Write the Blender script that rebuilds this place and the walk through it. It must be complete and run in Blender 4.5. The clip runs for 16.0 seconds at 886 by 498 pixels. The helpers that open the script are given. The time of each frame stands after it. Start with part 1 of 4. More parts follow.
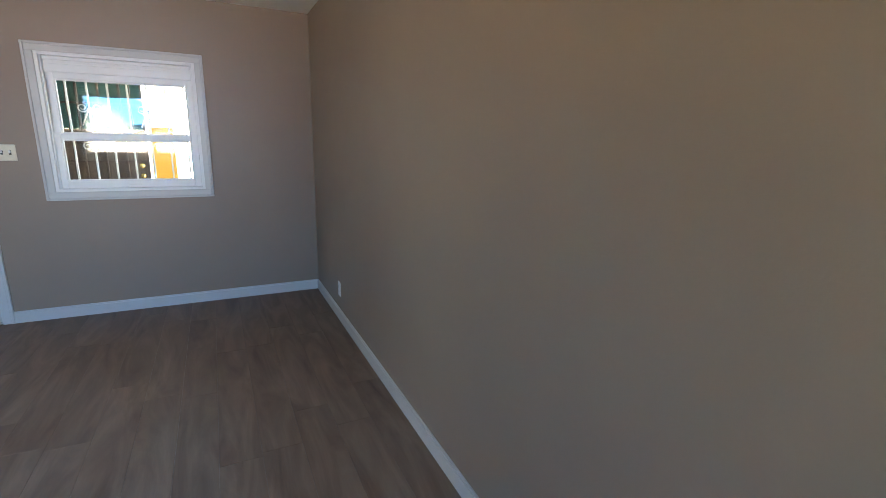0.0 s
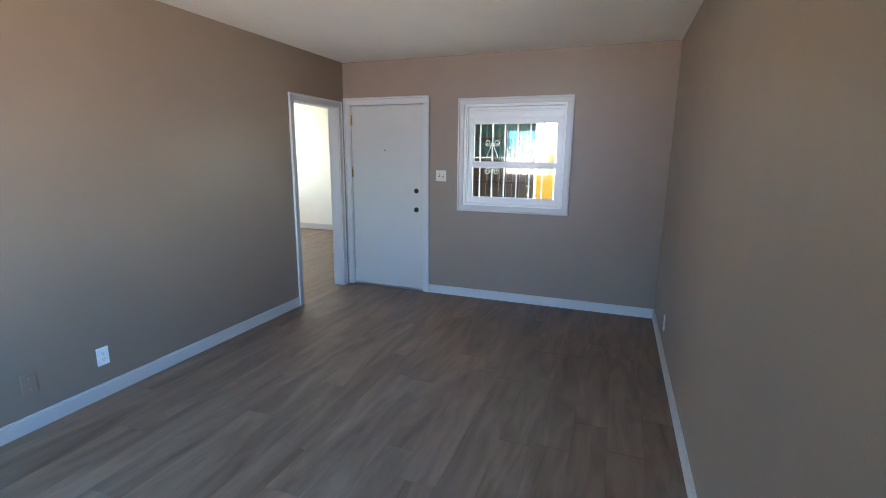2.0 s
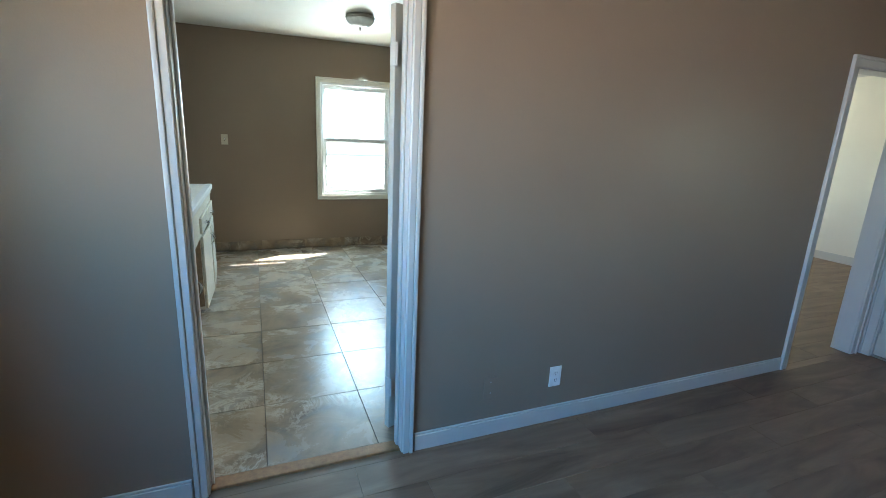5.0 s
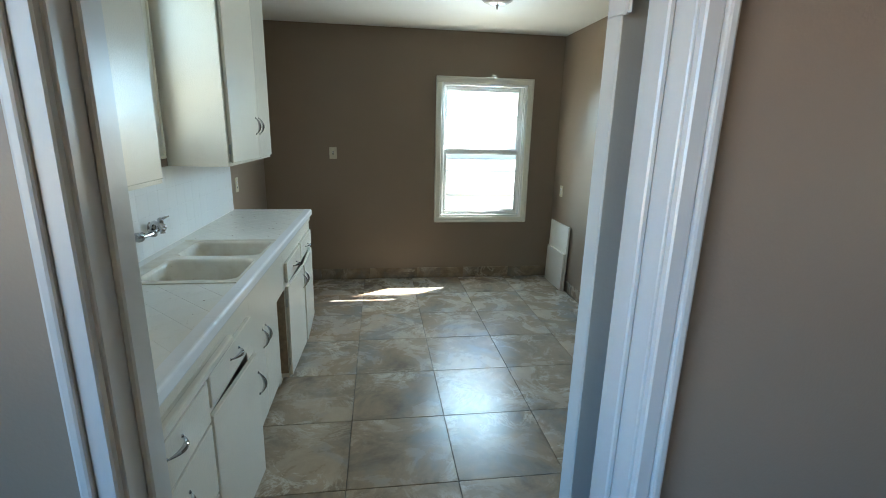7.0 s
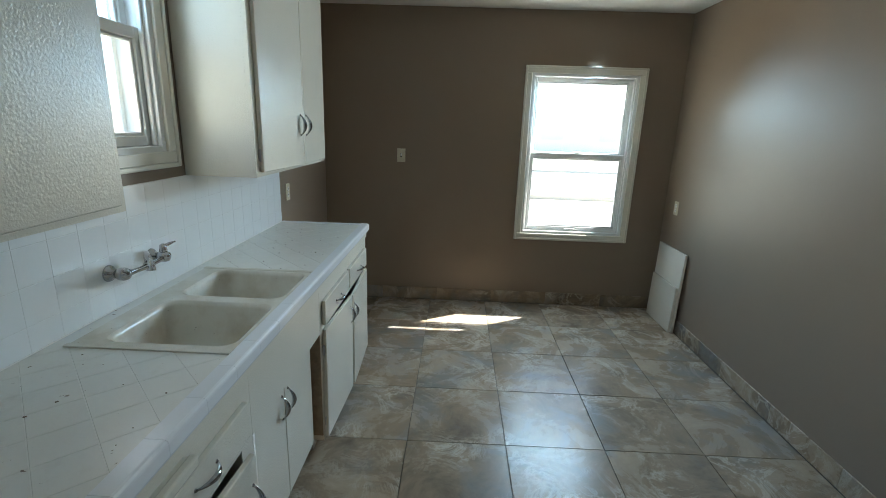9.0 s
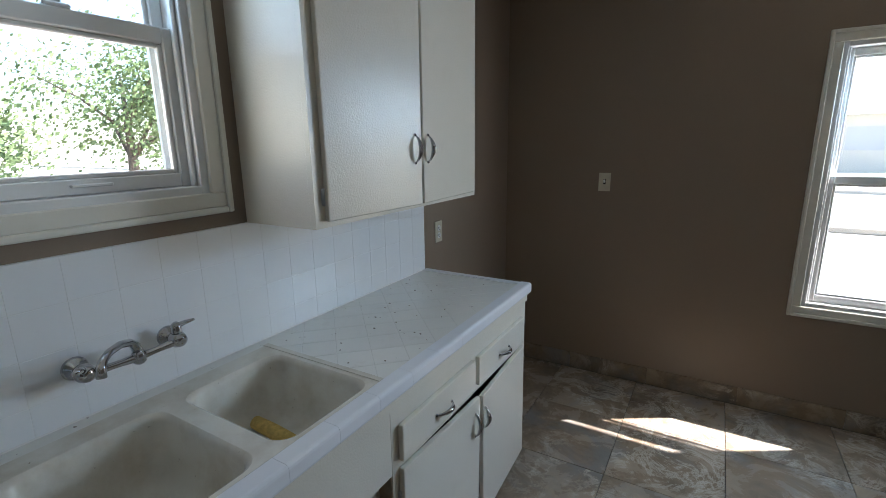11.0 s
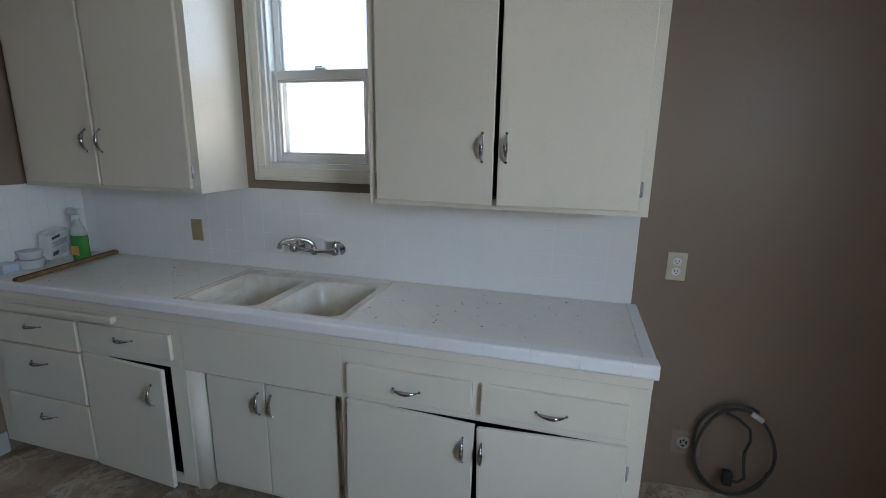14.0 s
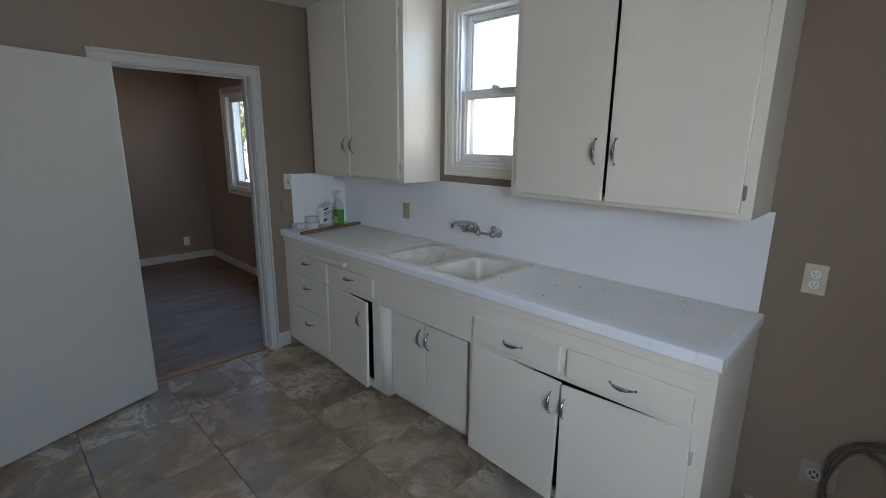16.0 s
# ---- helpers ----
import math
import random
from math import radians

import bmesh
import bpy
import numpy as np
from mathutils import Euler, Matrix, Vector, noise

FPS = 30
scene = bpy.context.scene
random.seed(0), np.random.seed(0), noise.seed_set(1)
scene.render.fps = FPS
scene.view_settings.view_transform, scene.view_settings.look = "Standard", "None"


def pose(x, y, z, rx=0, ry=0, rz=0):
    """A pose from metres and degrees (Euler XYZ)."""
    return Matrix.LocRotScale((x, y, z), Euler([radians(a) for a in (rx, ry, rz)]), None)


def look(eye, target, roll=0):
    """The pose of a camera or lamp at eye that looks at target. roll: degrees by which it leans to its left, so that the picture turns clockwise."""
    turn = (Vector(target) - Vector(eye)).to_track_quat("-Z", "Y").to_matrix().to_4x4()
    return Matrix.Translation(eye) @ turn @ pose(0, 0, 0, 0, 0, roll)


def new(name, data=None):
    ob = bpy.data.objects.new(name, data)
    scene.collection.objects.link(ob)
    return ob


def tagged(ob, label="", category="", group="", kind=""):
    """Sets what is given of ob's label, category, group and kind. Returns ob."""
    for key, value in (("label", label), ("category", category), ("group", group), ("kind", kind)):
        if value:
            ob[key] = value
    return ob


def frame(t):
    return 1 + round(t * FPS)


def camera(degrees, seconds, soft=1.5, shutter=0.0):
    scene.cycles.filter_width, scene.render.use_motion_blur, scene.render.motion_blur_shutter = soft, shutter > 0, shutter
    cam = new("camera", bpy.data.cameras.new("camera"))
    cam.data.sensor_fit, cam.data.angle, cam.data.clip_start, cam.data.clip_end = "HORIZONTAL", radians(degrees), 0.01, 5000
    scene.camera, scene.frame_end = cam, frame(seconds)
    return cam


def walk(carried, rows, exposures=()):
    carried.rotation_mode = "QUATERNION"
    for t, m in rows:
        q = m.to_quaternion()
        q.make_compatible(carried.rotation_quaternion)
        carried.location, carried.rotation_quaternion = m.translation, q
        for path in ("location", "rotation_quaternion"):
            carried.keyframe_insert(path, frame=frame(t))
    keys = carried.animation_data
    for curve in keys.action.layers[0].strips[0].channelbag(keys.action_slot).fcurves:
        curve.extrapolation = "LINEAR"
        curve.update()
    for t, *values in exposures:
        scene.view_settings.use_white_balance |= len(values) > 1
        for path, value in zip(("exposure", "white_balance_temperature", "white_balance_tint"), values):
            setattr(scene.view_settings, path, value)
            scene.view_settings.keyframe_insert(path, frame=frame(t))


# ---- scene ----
cam = camera(87.6, 16.0, soft=0.75)
PATH = [
    (0, (0.05, -2.436, 1.443), (1.796, -3.295, 0.98), 1.3),
    (0.5, (0.031, -2.580, 1.414), (1.955, -2.931, 0.998), 1.6),
    (1, (-0.035, -2.770, 1.476), (1.912, -2.582, 1.062), 1.8),
    (1.5, (-0.109, -2.820, 1.488), (1.789, -2.334, 1.09), 0.9),
    (2, (-0.134, -2.835, 1.498), (1.703, -2.151, 1.097), 0.5),
    (2.5, (-0.152, -2.792, 1.496), (1.608, -1.933, 1.09), 0.4),
    (3, (-0.123, -2.740, 1.492), (1.523, -1.689, 1.062), 0.6),
    (3.5, (-0.109, -2.537, 1.509), (1.449, -1.358, 1.081), 1.5),
    (4, (-0.08, -2.297, 1.478), (1.266, -0.881, 1.05), 1.5),
    (4.5, (0.064, -2.039, 1.469), (1.071, -0.374, 1.006), 2.3),
    (6.8, (0.35, -0.716, 1.561), (0.674, 1.194, 1.067), 1.5),
    (7, (0.343, -0.593, 1.55), (0.616, 1.326, 1.059), 1.4),
    (7.5, (0.315, -0.361, 1.561), (0.509, 1.564, 1.055), 1.1),
    (8, (0.371, -0.193, 1.564), (0.441, 1.741, 1.057), 1.4),
    (8.2, (0.39, -0.142, 1.578), (0.421, 1.79, 1.062), 1.7),
    (10.3, (0.38, 0.79, 1.569), (-0.069, 2.678, 1.084), -0.1),
    (10.5, (0.4, 0.904, 1.555), (-0.2, 2.753, 1.085), -0.3),
    (11, (0.517, 1.145, 1.579), (-0.478, 2.821, 1.13), -0.8),
    (11.5, (0.735, 1.388, 1.587), (-0.658, 2.759, 1.167), -0.7),
    (12, (0.842, 1.659, 1.566), (-0.871, 2.614, 1.172), -0.4),
    (12.5, (0.985, 1.944, 1.584), (-0.91, 2.464, 1.213), 0.3),
    (13, (1.149, 2.249, 1.586), (-0.805, 2.44, 1.209), 0.5),
    (13.5, (1.162, 2.511, 1.56), (-0.789, 2.348, 1.151), 0.9),
    (14, (1.201, 2.847, 1.572), (-0.678, 2.326, 1.124), 0.9),
    (14.5, (1.268, 3.098, 1.577), (-0.532, 2.352, 1.124), 0.9),
    (15, (1.4, 3.291, 1.585), (-0.312, 2.361, 1.133), 1.0),
    (15.5, (1.458, 3.422, 1.604), (-0.118, 2.278, 1.151), 0.8),
    (16, (1.378, 3.448, 1.593), (-0.006, 2.077, 1.137), 0.6),
]
EXPOSURES = [(0.0, 4.1, 6550, 8), (1.5, 4.15, 6250, 7), (3.5, 4.0, 6150, 4), (4.7, 3.7, 6100, 0), (7.0, 3.1, 6150, 3), (7.5, 2.9, 6200, 3), (8.2, 2.85, 6200, 3), (10.3, 2.42, 6100, 14), (13.5, 2.2, 6250, 18), (16.0, 2.32, 6300, 20)]
walk(cam, [(t, look(*p)) for t, *p in PATH], EXPOSURES)

# ---- world and light ----
SUN_WAY = Vector((-0.83, -0.50, -1.0)).normalized()
sun = new("sun", bpy.data.lights.new("sun", "SUN"))
sun.data.energy, sun.data.angle, sun.data.color = 5.0, radians(0.53), (1.0, 0.96, 0.90)
sun.rotation_mode = "QUATERNION"
sun.rotation_quaternion = SUN_WAY.to_track_quat("-Z", "Y")
world = bpy.data.worlds.new("sky")
scene.world = world
world.use_nodes = True
wn = world.node_tree
sky = wn.nodes.new("ShaderNodeTexSky")
sky.sky_type, sky.sun_disc = "NISHITA", False
sky.sun_elevation = math.asin(-SUN_WAY.z)
sky.sun_rotation = math.atan2(-SUN_WAY.x, -SUN_WAY.y)
sky.air_density, sky.dust_density = 1.0, 1.0
wn.links.new(sky.outputs[0], wn.nodes["Background"].inputs[0])
wn.nodes["Background"].inputs[1].default_value = 0.15


KN_OUT = 4.388     # outer face of the north wall


def sky_window(name, m, width, height, power, colour, spread=180.0):
    """Daylight of the sky or of the sunlit ground, entering by a window opening."""
    lamp_data = bpy.data.lights.new(name, "AREA")
    lamp_data.shape, lamp_data.size, lamp_data.size_y = "RECTANGLE", width, height
    lamp_data.energy, lamp_data.color, lamp_data.spread = power, colour, radians(spread)
    new(name, lamp_data).matrix_world = m


sky_window("sky_light_north", look((1.422, KN_OUT, 1.90), (0.2, 2.3, 0.65)), 0.80, 0.52, 5.0, (0.52, 0.78, 1.0), 140)
sky_window("ground_light_north", look((1.422, KN_OUT, 1.36), (0.1, 2.4, 2.2)), 0.80, 0.50, 1.3, (1.0, 0.90, 0.74), 140)
sky_window("sky_light_sink", look((-0.893, 1.687, 2.08), (5, 1.687, 0.0)), 0.42, 0.36, 0.4, (0.55, 0.79, 1.0))
sky_window("ground_light_sink", look((-0.893, 1.687, 1.62), (5, 1.687, 3.2)), 0.42, 0.26, 0.25, (1.0, 0.80, 0.58))
sky_window("sky_light_west", look((-1.02, -1.405, 1.80), (2.2, -0.85, 0.0)), 1.75, 0.50, 3.3, (0.10, 0.43, 1.0), 104)
sky_window("ground_light_west", look((-1.02, -1.405, 1.28), (2.0, -0.85, 2.8)), 1.75, 0.42, 2.0, (1.0, 0.64, 0.37), 100)
sky_window("sky_light_side_room", look((6.4, KN_OUT, 1.75), (6.4, 0, 0.5)), 1.2, 0.56, 3.4, (1.0, 0.96, 0.90))


# ---- materials ----
def nodes_of(name):
    m = bpy.data.materials.new(name)
    m.use_nodes = True
    return m, m.node_tree, m.node_tree.nodes["Principled BSDF"]


def add(nt, kind, **values):
    n = nt.nodes.new("ShaderNode" + kind)
    for k, v in values.items():
        n.inputs[k].default_value = v
    return n


def coords(nt, scale=(1, 1, 1), per_object=0.0):
    """World-size coordinates, shifted from piece to piece when per_object is set."""
    geo = nt.nodes.new("ShaderNodeNewGeometry")
    mp = nt.nodes.new("ShaderNodeMapping")
    mp.inputs["Scale"].default_value = scale
    if per_object:
        info = nt.nodes.new("ShaderNodeObjectInfo")
        comb = nt.nodes.new("ShaderNodeCombineXYZ")
        mul = nt.nodes.new("ShaderNodeMath")
        mul.operation = "MULTIPLY"
        mul.inputs[1].default_value = per_object
        nt.links.new(info.outputs["Random"], mul.inputs[0])
        for i in range(3):
            nt.links.new(mul.outputs[0], comb.inputs[i])
        nt.links.new(comb.outputs[0], mp.inputs["Location"])
    nt.links.new(geo.outputs["Position"], mp.inputs["Vector"])
    return mp.outputs[0]


def noise_tex(nt, vec, scale, detail=4.0, rough=0.55, distort=0.0):
    n = add(nt, "TexNoise", Scale=scale, Detail=detail, Roughness=rough, Distortion=distort)
    nt.links.new(vec, n.inputs["Vector"])
    return n.outputs["Fac"]


def ramp(nt, fac, stops):
    r = nt.nodes.new("ShaderNodeValToRGB")
    el = r.color_ramp.elements
    while len(el) < len(stops):
        el.new(0.5)
    for e, (p, c) in zip(el, stops):
        e.position = p
        e.color = (*c, 1) if len(c) == 3 else c
    nt.links.new(fac, r.inputs[0])
    return r.outputs[0]


def mix(nt, a, b, fac, mode="MIX"):
    n = nt.nodes.new("ShaderNodeMix")
    n.data_type, n.blend_type = "RGBA", mode
    for sock, v in ((n.inputs[0], fac), (n.inputs[6], a), (n.inputs[7], b)):
        if isinstance(v, (int, float)):
            sock.default_value = v
        elif isinstance(v, tuple):
            sock.default_value = (*v, 1)
        else:
            nt.links.new(v, sock)
    return n.outputs[2]


def bump(nt, bsdf, height, strength, dist=0.002):
    b = add(nt, "Bump", Strength=strength, Distance=dist)
    nt.links.new(height, b.inputs["Height"])
    nt.links.new(b.outputs[0], bsdf.inputs["Normal"])


def rng(nt, fac, lo, hi):
    n = nt.nodes.new("ShaderNodeMapRange")
    n.inputs["To Min"].default_value, n.inputs["To Max"].default_value = lo, hi
    nt.links.new(fac, n.inputs[0])
    return n.outputs[0]


def paint(name, col, rough=0.4, var=0.06, texture=0.25, grain=130.0, dirt=None, dirt_amount=0.0, spec=0.5, specks=0.0):
    """Rolled or brushed paint: faint cloudy tint, fine orange-peel relief, uneven gloss."""
    m, nt, b = nodes_of(name)
    v = coords(nt)
    cloud = noise_tex(nt, v, 1.7, 5)
    lo, hi = tuple(c * (1 - var) for c in col), tuple(min(1, c * (1 + var)) for c in col)
    base = ramp(nt, cloud, [(0.3, lo), (0.7, hi)])
    if dirt:
        spots = noise_tex(nt, v, 9.0, 8, 0.7)
        mask = ramp(nt, spots, [(0.56, (0, 0, 0)), (0.75, (dirt_amount,) * 3)])
        base = mix(nt, base, dirt, mask)
    if specks:
        fleck = ramp(nt, noise_tex(nt, v, 38.0, 3, 0.6), [(0.70, (0, 0, 0)), (0.74, (specks,) * 3)])
        base = mix(nt, base, (0.16, 0.11, 0.07), fleck)
    b.inputs["Specular IOR Level"].default_value = spec
    nt.links.new(base, b.inputs["Base Color"])
    nt.links.new(rng(nt, noise_tex(nt, v, 6.0, 3), rough - 0.02, rough + 0.04), b.inputs["Roughness"])
    fine = noise_tex(nt, v, grain, 2)
    wide = noise_tex(nt, v, 14.0, 2)
    bump(nt, b, mix(nt, fine, wide, 0.05), texture, 0.002)
    return m


def plain(name, col, rough=0.5, metal=0.0, var=0.08, scale=25.0, bumpy=0.05):
    m, nt, b = nodes_of(name)
    v = coords(nt)
    n = noise_tex(nt, v, scale, 4)
    lo, hi = tuple(c * (1 - var) for c in col), tuple(min(1, c * (1 + var)) for c in col)
    nt.links.new(ramp(nt, n, [(0.3, lo), (0.7, hi)]), b.inputs["Base Color"])
    nt.links.new(rng(nt, noise_tex(nt, v, scale * 2.3, 3), max(0, rough - 0.05), rough + 0.06), b.inputs["Roughness"])
    b.inputs["Metallic"].default_value = metal
    if bumpy:
        bump(nt, b, noise_tex(nt, v, scale * 8, 2), bumpy, 0.002)
    return m


WALL = paint("taupe_wall_paint", (0.262, 0.199, 0.145), 0.40, 0.03, 0.2, 160, spec=0.36)
CEIL = paint("ceiling_paint", (0.78, 0.77, 0.73), 0.55, 0.03, 0.3, 90)
TRIM = paint("white_trim_gloss", (0.51, 0.50, 0.47), 0.30, 0.03, 0.18, 60)
DOORP = paint("door_paint", (0.49, 0.475, 0.425), 0.34, 0.03, 0.2, 110)
CAB = paint("cabinet_paint", (0.74, 0.695, 0.595), 0.22, 0.02, 0.5, 165, (0.45, 0.38, 0.28), 0.12, spec=0.36)
# near-black inner panels: the shade behind the door gaps is in their colour
INSIDE = plain("cabinet_inside_shade", (0.05, 0.04, 0.03), 0.8)
COUNTER = paint("counter_paint", (0.80, 0.785, 0.735), 0.24, 0.03, 0.2, 40, (0.40, 0.32, 0.23), 0.22, specks=0.8)
SPLASH = paint("white_tile_paint", (0.84, 0.85, 0.85), 0.16, 0.02, 0.12, 30)
PGROUT = paint("painted_grout", (0.79, 0.78, 0.74), 0.3, 0.03, 0.2, 60)
EDGE = paint("counter_edge_tile", (0.83, 0.84, 0.86), 0.2, 0.02, 0.12, 40)
VINYL = paint("window_vinyl", (0.74, 0.74, 0.72), 0.35, 0.02, 0.05)
CREAM = paint("cream_casing", (0.74, 0.71, 0.62), 0.3, 0.03, 0.2, 60)
CHROME = plain("chrome", (0.44, 0.44, 0.45), 0.05, 1.0, 0.03, 60, 0.0)
BRASS = plain("brass", (0.80, 0.60, 0.25), 0.25, 1.0)
STEEL = plain("dull_steel", (0.45, 0.45, 0.45), 0.4, 1.0)
DARK = plain("dark_hole", (0.01, 0.01, 0.01), 0.8)
IVORY = plain("ivory_plastic", (0.62, 0.57, 0.44), 0.3)
WHITEP = plain("white_plastic", (0.80, 0.80, 0.78), 0.3)
WOODT = plain("threshold_wood", (0.27, 0.125, 0.045), 0.6, 0, 0.25, 40, 0.1)


def enamel():
    m, nt, b = nodes_of("sink_enamel")
    v = coords(nt)
    stain = ramp(nt, noise_tex(nt, v, 5.0, 8, 0.65), [(0.42, (0, 0, 0)), (0.72, (0.65,) * 3)])
    base = mix(nt, (0.76, 0.73, 0.65), (0.46, 0.37, 0.24), stain)
    specks = ramp(nt, noise_tex(nt, v, 60.0, 3, 0.6), [(0.70, (0, 0, 0)), (0.76, (0.7,) * 3)])
    base = mix(nt, base, (0.22, 0.16, 0.10), specks)
    nt.links.new(base, b.inputs["Base Color"])
    b.inputs["Roughness"].default_value = 0.25
    return m


ENAMEL = enamel()


def planks():
    m, nt, b = nodes_of("vinyl_plank")
    v = coords(nt, (1.0, 5.0, 1.0), 31.0)
    broad = noise_tex(nt, v, 1.5, 6, 0.6, 0.8)
    fine = noise_tex(nt, coords(nt, (1.6, 34.0, 1.0), 17.0), 3.2, 6, 0.68, 0.5)
    col = ramp(nt, broad, [(0.26, (0.105, 0.064, 0.038)), (0.5, (0.185, 0.122, 0.078)), (0.74, (0.262, 0.184, 0.124))])
    col = mix(nt, col, ramp(nt, fine, [(0.3, (0.7, 0.66, 0.62)), (0.7, (1.0, 1.0, 1.0))]), 0.3, "MULTIPLY")
    info = nt.nodes.new("ShaderNodeObjectInfo")
    col = mix(nt, col, ramp(nt, info.outputs["Random"], [(0.0, (0.90, 0.885, 0.87)), (1.0, (1.0, 1.0, 1.0))]), 1.0, "MULTIPLY")
    nt.links.new(col, b.inputs["Base Color"])
    nt.links.new(rng(nt, fine, 0.38, 0.52), b.inputs["Roughness"])
    b.inputs["Specular IOR Level"].default_value = 0.28
    bump(nt, b, fine, 0.12, 0.001)
    return m


def stone_tile():
    """Slate-look glaze: tan and blue-grey clouds with pale ragged veins."""
    m, nt, b = nodes_of("stone_look_tile")
    v = coords(nt, (1, 1, 1), 23.0)
    cloud = noise_tex(nt, v, 3.4, 9, 0.66, 0.6)
    col = ramp(nt, cloud, [(0.30, (0.155, 0.115, 0.082)), (0.5, (0.30, 0.225, 0.155)), (0.72, (0.42, 0.325, 0.22))])
    grey = ramp(nt, noise_tex(nt, v, 2.3, 6, 0.6, 0.8), [(0.50, (0, 0, 0)), (0.66, (0.75,) * 3)])
    col = mix(nt, col, (0.24, 0.232, 0.22), grey)
    vein = noise_tex(nt, v, 4.4, 10, 0.72, 0.9)
    lines = ramp(nt, vein, [(0.455, (0, 0, 0)), (0.50, (0.75,) * 3), (0.545, (0, 0, 0))])
    patch = ramp(nt, noise_tex(nt, v, 2.0, 4), [(0.47, (0, 0, 0)), (0.60, (1, 1, 1))])
    col = mix(nt, col, (0.60, 0.53, 0.43), mix(nt, lines, patch, 1.0, "MULTIPLY"))
    nt.links.new(col, b.inputs["Base Color"])
    nt.links.new(rng(nt, cloud, 0.20, 0.34), b.inputs["Roughness"])
    b.inputs["Specular IOR Level"].default_value = 0.3
    bump(nt, b, vein, 0.12, 0.002)
    return m


PLANK, STONE = planks(), stone_tile()


def glass():
    m, nt, b = nodes_of("window_glass")
    nt.nodes.remove(b)
    clear, gloss = add(nt, "BsdfTransparent", Color=(0.93, 0.97, 0.96, 1)), add(nt, "BsdfGlossy", Roughness=0.0)
    edge, power, both = add(nt, "LayerWeight", Blend=0.5), nt.nodes.new("ShaderNodeMath"), nt.nodes.new("ShaderNodeMixShader")
    power.operation, power.inputs[1].default_value = "POWER", 5.0
    nt.links.new(edge.outputs["Facing"], power.inputs[0])
    nt.links.new(rng(nt, power.outputs[0], 0.055, 0.9), both.inputs[0])
    nt.links.new(clear.outputs[0], both.inputs[1])
    nt.links.new(gloss.outputs[0], both.inputs[2])
    nt.links.new(both.outputs[0], nt.nodes["Material Output"].inputs[0])
    return m


GLASS = glass()


# ---- building helpers ----
def box(x0, x1, y0, y1, z0, z1, bevel=0.0, seg=1):
    bm = bmesh.new()
    bmesh.ops.create_cube(bm, size=1.0)
    for v in bm.verts:
        v.co = Vector((x0 + (v.co.x + 0.5) * (x1 - x0), y0 + (v.co.y + 0.5) * (y1 - y0), z0 + (v.co.z + 0.5) * (z1 - z0)))
    if bevel:
        bmesh.ops.bevel(bm, geom=bm.edges[:], offset=bevel, segments=seg, affect="EDGES", profile=0.5)
    return bm


def join(*bms):
    out = bmesh.new()
    for b in bms:
        me = bpy.data.meshes.new("tmp")
        b.to_mesh(me)
        out.from_mesh(me)
        bpy.data.meshes.remove(me)
        b.free()
    return out


def tube(points, radius, sides=8, closed=False, taper=None):
    """A round bar swept along points."""
    bm = bmesh.new()
    pts = [Vector(p) for p in points]
    rings, n = [], len(pts)
    ref = None
    for i, p in enumerate(pts):
        a = pts[(i - 1) % n] if (i or closed) else p
        c = pts[(i + 1) % n] if (i < n - 1 or closed) else p
        way = (c - a).normalized()
        if ref is None or abs(ref.dot(way)) > 0.97:
            ref = Vector((0, 0, 1)) if abs(way.z) < 0.9 else Vector((1, 0, 0))
        side = way.cross(ref).normalized()
        up = side.cross(way).normalized()
        ref = up
        r = radius if taper is None else radius * taper[i]
        rings.append([bm.verts.new(p + (side * math.cos(k * math.tau / sides) + up * math.sin(k * math.tau / sides)) * r) for k in range(sides)])
    for i in range(n if closed else n - 1):
        a, b = rings[i], rings[(i + 1) % n]
        for k in range(sides):
            bm.faces.new((a[k], a[(k + 1) % sides], b[(k + 1) % sides], b[k]))
    if not closed:
        bm.faces.new(rings[0][::-1])
        bm.faces.new(rings[-1])
    bmesh.ops.recalc_face_normals(bm, faces=bm.faces)
    for f in bm.faces:
        f.smooth = True
    return bm


def lathe(profile, centre, sides=20, axis="z"):
    """Turns (radius, height) pairs round an axis through centre."""
    bm = bmesh.new()
    rings = []
    for r, h in profile:
        ring = []
        for k in range(sides):
            a = k * math.tau / sides
            p = Vector((r * math.cos(a), r * math.sin(a), h))
            if axis == "x":
                p = Vector((p.z, p.x, p.y))
            elif axis == "y":
                p = Vector((p.x, p.z, p.y))
            ring.append(bm.verts.new(Vector(centre) + p))
        rings.append(ring)
    for a, b in zip(rings, rings[1:]):
        for k in range(sides):
            bm.faces.new((a[k], a[(k + 1) % sides], b[(k + 1) % sides], b[k]))
    bm.faces.new(rings[0])
    bm.faces.new(rings[-1])
    bmesh.ops.recalc_face_normals(bm, faces=bm.faces)
    for f in bm.faces:
        f.smooth = len(f.verts) == 4
    return bm


def obj(name, bm, material):
    me = bpy.data.meshes.new(name)
    bm.to_mesh(me)
    bm.free()
    me.materials.append(material)
    return new(name, me)


def part(name, bm, material, parent, label=""):
    """One mesh under a thing or a part; the mesh is given in world metres."""
    ob = obj(name, bm, material)
    ob.parent = parent
    ob.matrix_parent_inverse = WORLD[parent].inverted()
    WORLD[ob] = Matrix.Identity(4)
    return tagged(ob, label)


WORLD = {}


def thing(name, at, label, category, group="", kind=""):
    """An Empty at the base of a thing, to hold its parts."""
    ob = new(name)
    ob.location = at
    ob.empty_display_size = 0.05
    WORLD[ob] = Matrix.Translation(at)
    return tagged(ob, label, category, group, kind)


